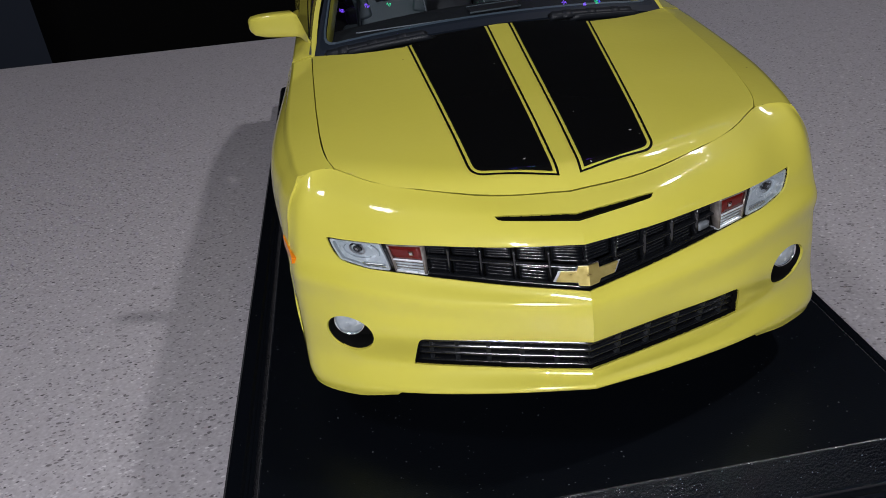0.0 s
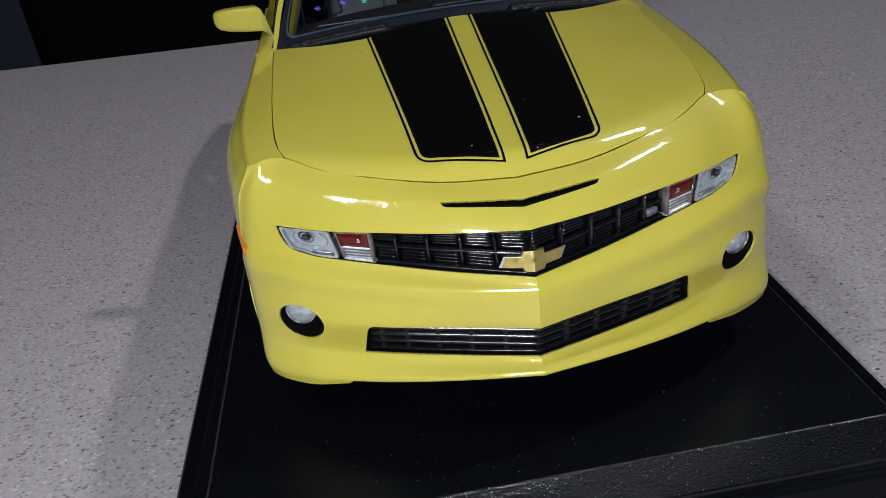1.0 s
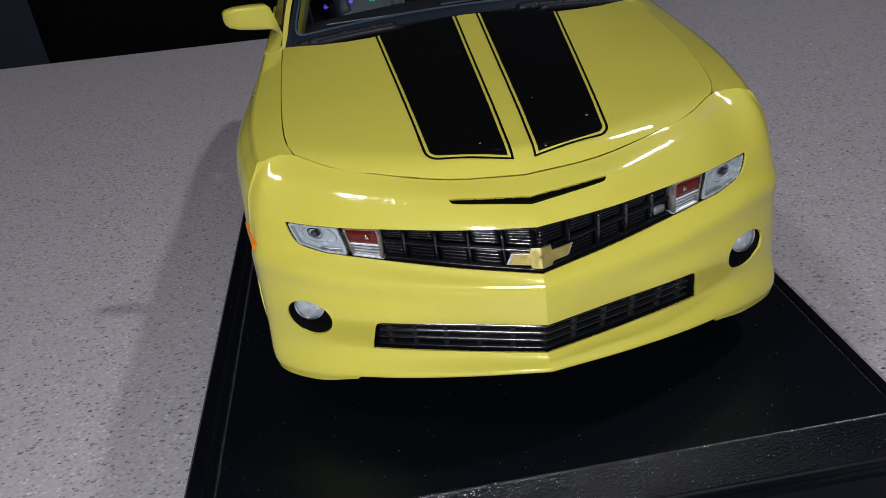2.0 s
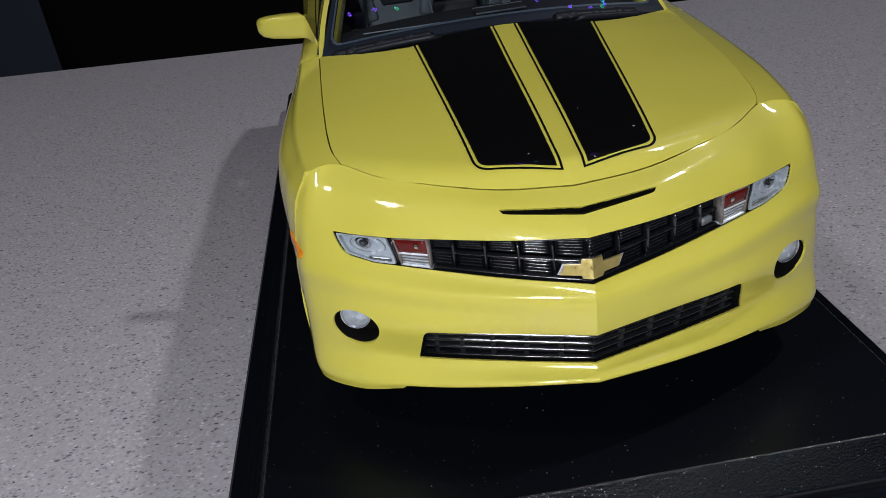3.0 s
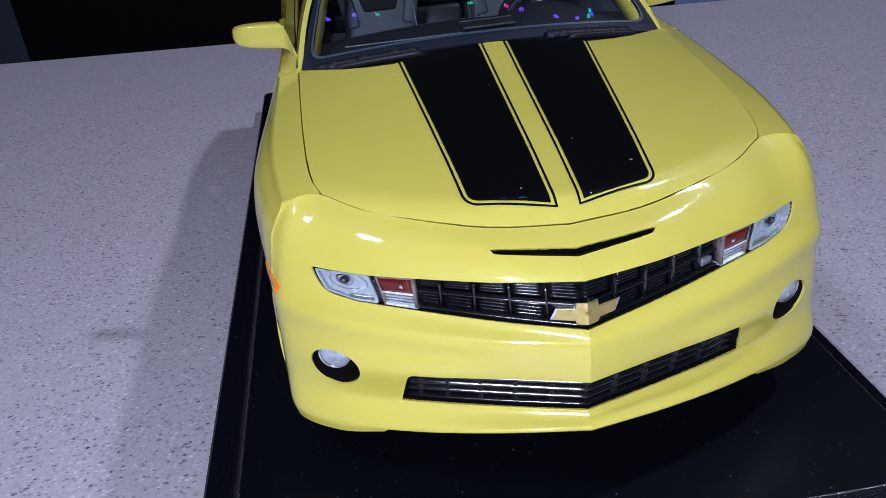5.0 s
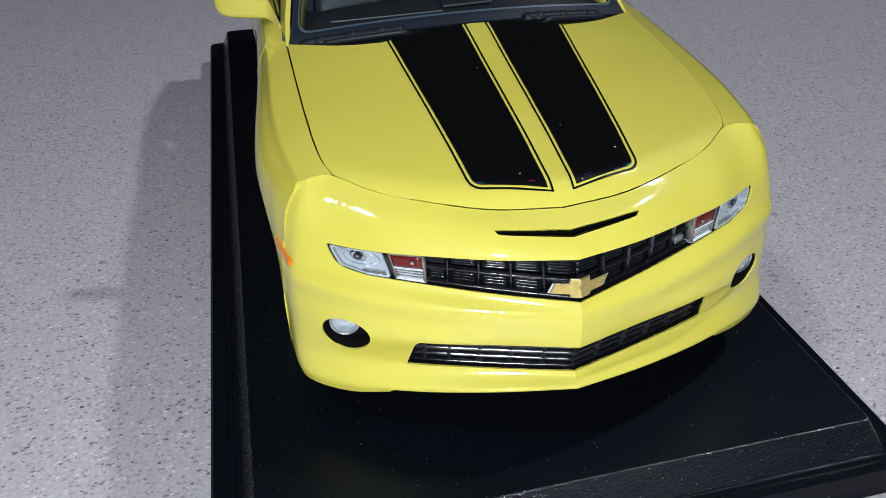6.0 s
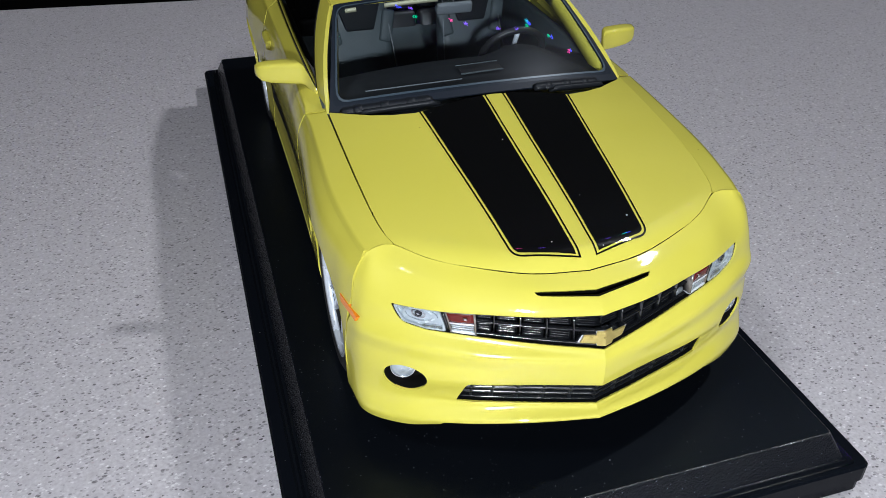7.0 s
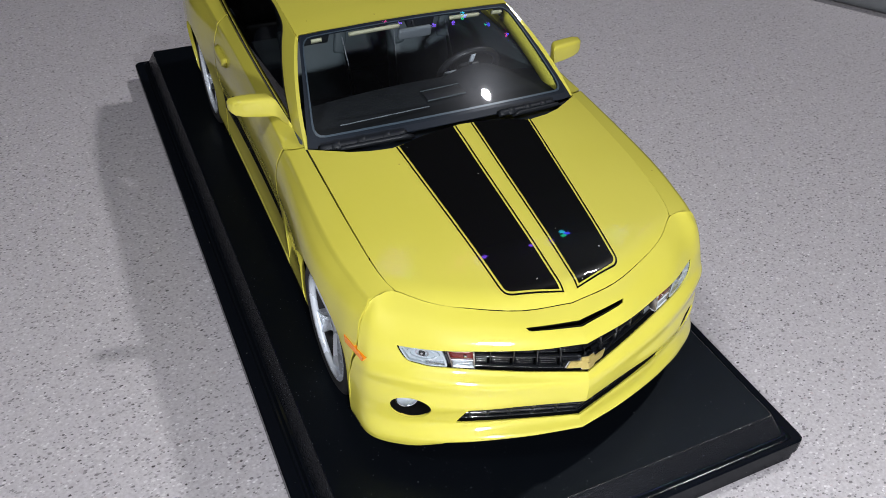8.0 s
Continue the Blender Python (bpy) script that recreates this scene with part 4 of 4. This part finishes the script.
def mirrors():
    for s in (-1, 1):
        # rings along the housing, from the foot on the door to the tip: x, y, lowest and highest z, half depth
        rings = [(44.2, 95.6, 72.6, 74.6, 1.6), (45.0, 98.0, 73.2, 76.2, 1.8), (45.9, 100.6, 73.6, 78.2, 2.0), (46.8, 102.6, 73.8, 79.8, 2.3), (47.8, 103.4, 74.0, 80.4, 2.5), (52.0, 104.2, 74.2, 80.4, 2.6),
                 (56.0, 104.9, 74.6, 80.2, 2.4), (58.2, 105.3, 75.2, 79.8, 1.9), (59.0, 105.5, 76.0, 79.2, 1.3), (59.3, 105.6, 76.9, 78.4, 0.6)]
        verts, faces, n = [], [], 20
        for x, y, z0, z1, a in rings:
            for k in range(n):
                t = 2 * math.pi * (k + 0.5) / n
                c, d = math.cos(t), math.sin(t)
                c, d = math.copysign(abs(c) ** 0.45, c), math.copysign(abs(d) ** 0.33, d)
                verts.append((s * (x + 0.3 * a * c), y + a * c, (z0 + z1) / 2 + (z1 - z0) / 2 * d))
        for j in range(len(rings) - 1):
            for k in range(n):
                faces.append((j * n + k, j * n + (k + 1) % n, j * n + n + (k + 1) % n, j * n + n + k))
        faces += [tuple(range(n)), tuple(range((len(rings) - 1) * n, len(rings) * n))]
        bm = mesh_from(verts, faces)
        bmesh.ops.recalc_face_normals(bm, faces=bm.faces)
        m = part("wing_mirror", bm, YELLOW, car, "yellow wing mirror housing")
        part("mirror_glass", box((8.6, 0.6, 4.4), (s * 53.2, 107.0, 77.3), 0.2, (0, 0, s * 10)), CHROME, m)


mirrors()

# ---- tail ----
TAIL = [
    [(0, 236, 78.5), (15, 236, 78.4), (30, 236, 78), (40.5, 236, 77.2)],
    [(0, 262, 78.5), (15, 261.5, 78.3), (30, 260.5, 77.6), (40.5, 258, 76.2)],
    [(0, 265, 74), (15, 264.4, 74), (30, 263, 73.6), (43.5, 259, 73)],
    [(0, 264, 62), (15, 263.6, 62), (30, 262.8, 62), (47, 259.5, 62)],
    [(0, 267, 52), (15, 266.5, 52), (30, 265, 52), (48, 260.5, 52)],
    [(0, 266, 40), (15, 265.6, 40), (30, 264, 40), (47.5, 260, 40)],
    [(0, 262, 30), (15, 262, 30), (30, 261, 30), (45.5, 259.5, 30)],
]


def tail(u, v):
    s, a = (1 if u >= 0 else -1), abs(u)
    x, y, z = spline([spline(row, a) for row in TAIL], v)
    return (s * x, y, z)


rear = part("rear_end", trimmed(tail, [(-3, 0.0), (3, 0.0), (3, 6), (-3, 6)], [], 0.15, 0.2, wall=1.2, flip=-1), YELLOW, car)
part("trunk_lid", trimmed(lambda x, y: (x, y, 78.6 - 0.0009 * x * x + 0.02 * (y - 220)), [(-40, 217), (40, 217), (40, 236.5), (-40, 236.5)], [], 4, 4, wall=1.2, eu=0.2, ev=0.2), YELLOW, car)
for s in (-1, 1):
    for k in (0, 1):
        part("tail_light", slab(tail, s * (1.5 + 0.62 * k) - 0.25, s * (1.5 + 0.62 * k) + 0.25, 2.5, 3.2, 0.3, -0.7, 6, 3, 0.06), AMBER_RED, rear, "red square tail light")
part("spoiler", box((78, 9, 1.6), (0, 259, 81.2), 0.7), YELLOW, rear)
part("underbody", box((86, 238, 3), (0, 142, 27.5), 1.0), DARK, car)
part("bulkhead", box((84, 4, 44), (0, 70, 50), 1.0), DARK, car)
part("luggage_wall", box((84, 4, 46), (0, 226, 52), 1.0), DARK, car)


# ---- interior ----
def interior():
    def dash(u, v):
        # from the glass edge back over the top and down to the knees
        y = 80 + 24 * min(v, 0.8) / 0.8
        z = 74.5 - 3.0 * u * u + (2.0 * math.sin(min(v, 0.8) / 0.8 * 2.4) if v < 0.8 else 1.4 - (v - 0.8) * 70)
        if 0.2 < u < 0.75:
            z += 3.0 * math.sin((u - 0.2) / 0.55 * math.pi) * max(0.0, min(1, (v - 0.25) / 0.3))
        return (u * 42, y, z)
    d = part("dashboard", trimmed(dash, [(-1, 0), (1, 0), (1, 1), (-1, 1)], [], 0.06, 0.06), TRIM, car, "dark grey dashboard")
    for yy in (89.4, 95.0):
        part("dash_vent_edge", box((13, 0.35, 0.4), (3, yy, 76.9 + (yy - 89.4) * 0.05), 0.1, (0, 0, 3)), SEAT_GREY, d)
    part("dash_vent", box((12.6, 5.0, 0.5), (3, 92.2, 76.9), 0.2, (3, 0, 3)), TRIM_DARK, d)
    part("dash_line", box((28, 0.3, 0.3), (-18, 86, 76.6), 0.1, (0, 0, 2)), SEAT_LIGHT, d)
    # steering wheel
    c, r = Vector((19.8, 110, 73.2)), 10.0
    rot = Euler((radians(-62), 0, 0)).to_matrix()
    ringp = [tuple(c + rot @ Vector((r * math.cos(a), r * math.sin(a), 0))) for a in (2 * math.pi * k / 32 for k in range(32))]
    w = part("steering_wheel", tube(ringp, 1.1, 8, True), TRIM_DARK, car, "black steering wheel with silver spokes")
    part("wheel_hub", box((8, 6, 2.4), tuple(c), 1.0, (-62, 0, 0)), TRIM_DARK, w)
    for a in (0.1, math.pi - 0.1, -math.pi / 2):
        p = c + rot @ Vector((r * math.cos(a), r * math.sin(a), 0))
        part("wheel_spoke", tube([tuple(c), tuple(p)], 0.8, 6), SILVER, w)

    def seat(x):
        cush = part("seat", box((25, 32, 9), (x, 132, 46), 3, (6, 0, 0), 3), TRIM_DARK, car, "black seat with moulded seams")
        back = box((25, 9, 46), (0, 0, 0), 4, segments=4)
        for v in back.verts:
            k = (v.co.z / MM + 23) / 46
            v.co.x *= 1.0 - 0.18 * k * k
            v.co.y += -0.10 * abs(v.co.x) + 0.0012
        bmesh.ops.transform(back, matrix=pose(x * MM, 0.154, 0.063, -15), verts=back.verts)
        part("backrest", back, SEAT_GREY, cush, "grey backrest")
        panel = box((16, 1.8, 10), (0, 0, 0), 0.8, segments=3)
        for v in panel.verts:
            v.co.x *= 0.80 + 0.2 * v.co.z / 0.005
        bmesh.ops.transform(panel, matrix=pose(x * MM, 0.1524, 0.0752, -15), verts=panel.verts)
        part("backrest_panel", panel, TRIM, cush, "dark upper backrest panel")
        for e in (-1, 1):
            part("backrest_wing", box((4.5, 2, 11), (x + e * 9.6, 152.0, 71), 0.9, (-15, e * 12, 0), 2), SEAT_GREY, cush, "grey side bolster")
        part("headrest_cap", box((9, 3.4, 1.4), (x, 160.5, 90.4), 0.6, (-10, 0, 0), 2), SEAT_LIGHT, cush)
        part("headrest", box((14, 5, 8), (x, 161, 86), 2.2, (-10, 0, 0), 3), SEAT_GREY, cush)
        for e in (-1, 1):
            part("piping", tube([(x + e * (11.8 - 0.5 * k), 142.5 + 2.6 * k + (0.4 if k < 5 else 1.5), 52 + 6.0 * k) for k in range(6)], 0.28, 6), SEAT_LIGHT, cush, "pale piping along the edge of the seat")
        part("backrest_seam", tube([(x + q, 151.2, 66 - 0.02 * q * q) for q in (-10, -5, 0, 5, 10)], 0.35, 6), SEAT_LIGHT, cush)
    seat(-20)
    seat(20)
    part("rear_bench", box((76, 22, 9), (0, 186, 50), 3, (8, 0, 0), 3), SEAT_GREY, car)
    for x in (-24, 0, 24):
        for k in range(3):
            part("rear_backrest_panel", box((23, 7, 11.4), (x, 196.0 + 4.2 * k, 55 + 11.6 * k), 2, (-20, 0, 0), 3), SEAT_GREY if k == 2 and x == 0 else TRIM_DARK, car, "dark rear backrest panel")
    part("centre_console", box((10, 70, 14), (0, 130, 44), 2.5), TRIM, car)
    part("cabin_floor", box((84, 136, 2), (0, 156, 33), 0), TRIM_DARK, car)
    for s in (-1, 1):
        part("inner_door", box((3, 100, 38), (s * 42.5, 135, 55), 1.0), SEAT_GREY, car)
        part("inner_pillar", slab(screen, min(s * 0.966, s * 0.98), max(s * 0.966, s * 0.98), 0.10, 0.965, -5.5, -0.7, 2, 14), YELLOW, car, "yellow inner face of the windscreen pillar")
    for u0, u1 in ((-0.89, -0.80), (-0.57, -0.12), (0.36, 0.66), (0.80, 0.90)):
        part("header_strip", slab(screen, u0, u1, 0.925, 0.942, -1.6, -0.5, 10, 1), CREAM, car, "pale strip along the top of the windscreen")
    part("rear_view_mirror", box((11, 1.8, 3.6), (1, 110.4, 89.0), 0.8, (14, 0, 0), 3), SEAT_LIGHT, car, "grey rear-view mirror")
    part("mirror_stalk", tube([(1, 111, 90), (1, 113.5, 92.6)], 0.5, 6), TRIM_DARK, car)
    part("headliner", trimmed(roof_top, [(-33, 118), (33, 118), (33, 176), (-33, 176)], [], 6, 6, depth=2.2, flip=-1, eu=0.2, ev=0.2), TRIM_DARK, car)


interior()


# ---- string of small coloured lamps high over the counter ----
def string_lights():
    wire = thing("string_lights", "string of small coloured lamps on a thin wire", "lights")
    for x in (-700, 1600):
        part("hanger", tube([(x, 765, 1500), (x, 765, 1550)], 1.0, 6), DARK, wire)
    part("wire", tube([(-700 + 115 * k, 765 + 6 * math.sin(k * 1.7), 1500 - 8 * math.sin(k * 1.1) ** 2) for k in range(21)], 1.2, 6), DARK, wire)
    violet, blue, green, pink, cyan = (0.22, 0.08, 1.0), (0.06, 0.07, 1.0), (0.01, 0.55, 0.22), (0.8, 0.05, 0.3), (0.03, 0.5, 0.7)
    mats = {}
    for col in (violet, blue, green, pink, cyan):
        m = mats[col] = material("coloured_lamp", col, 0.3)
        e = m.node_tree.nodes["Principled BSDF"]
        e.inputs["Emission Color"].default_value = (*col, 1)
        e.inputs["Emission Strength"].default_value = 17
    bulb = bmesh.new()
    bmesh.ops.create_icosphere(bulb, subdivisions=2, radius=0.0135)
    me = bpy.data.meshes.new("bulb")
    bulb.to_mesh(me)
    bulb.free()
    for x, dy, col in ((-0.55, 0.02, violet), (-0.40, 0.0, violet), (-0.285, -0.03, green), (0.15, 0.05, blue), (0.21, 0.04, violet), (0.205, -0.03, green), (0.395, -0.05, pink), (0.48, -0.07, violet),
                       (0.69, -0.085, violet), (0.84, -0.06, violet), (0.93, -0.02, green), (0.955, 0.0, blue), (0.94, 0.02, cyan), (1.13, -0.05, green), (1.16, -0.05, blue), (1.35, -0.10, pink), (1.375, -0.09, blue)):
        copy = me.copy()
        copy.materials.append(mats[col])
        o = new("bulb", copy)
        o.parent = wire
        o.location = (x, 0.765 + dy, 1.484)


string_lights()


# ---- strip of small white lamps on the wall of the room ----
def lamp_strip():
    strip = thing("lamp_strip", "strip of small white lamps along the dark wall", "lights")
    part("rail", box((18, 980, 40), (2991, -1900, 1150), 3), DARK, strip)
    glow = material("white_lamp", (0.9, 0.95, 1.0), 0.3)
    e = glow.node_tree.nodes["Principled BSDF"]
    e.inputs["Emission Color"].default_value = (0.92, 0.96, 1.0, 1)
    e.inputs["Emission Strength"].default_value = 60
    for k in range(9):
        part("lamp", box((8, 34, 30), (2979, -2300 + 100 * k, 1150), 3), glow, strip)


lamp_strip()


# ---- a dark padded bar chair behind the counter ----
def bar_chair():
    chair = thing("bar_chair", "black padded bar chair standing behind the counter", "chair")
    chair.matrix_basis = pose(-0.017, 0.86, -0.9, 0, 0, 6)
    part("seat", box((620, 460, 90), (0, 60, 640), 40, segments=4), DARK, chair)
    part("backrest", box((634, 70, 560), (0, -150, 880), 33, (4, 0, 0), 4), DARK, chair)
    for x in (-260, 260):
        for y in (-120, 240):
            part("leg", box((36, 36, 600), (x, y, 300), 4), DARK, chair)


bar_chair()


# ---- grey case lying further along the counter ----
case = thing("plastic_case", "flat grey plastic case lying on the counter", "case")
case.matrix_basis = pose(0.385, 0.233, 0, 0, 0, -58.6)
part("shell", box((100, 80, 16), (0, 0, 8), 5, segments=3), SILVER_GREY, case)
part("lid", box((93, 73, 2.4), (0, 0, 17), 1.0), SILVER_GREY, case)
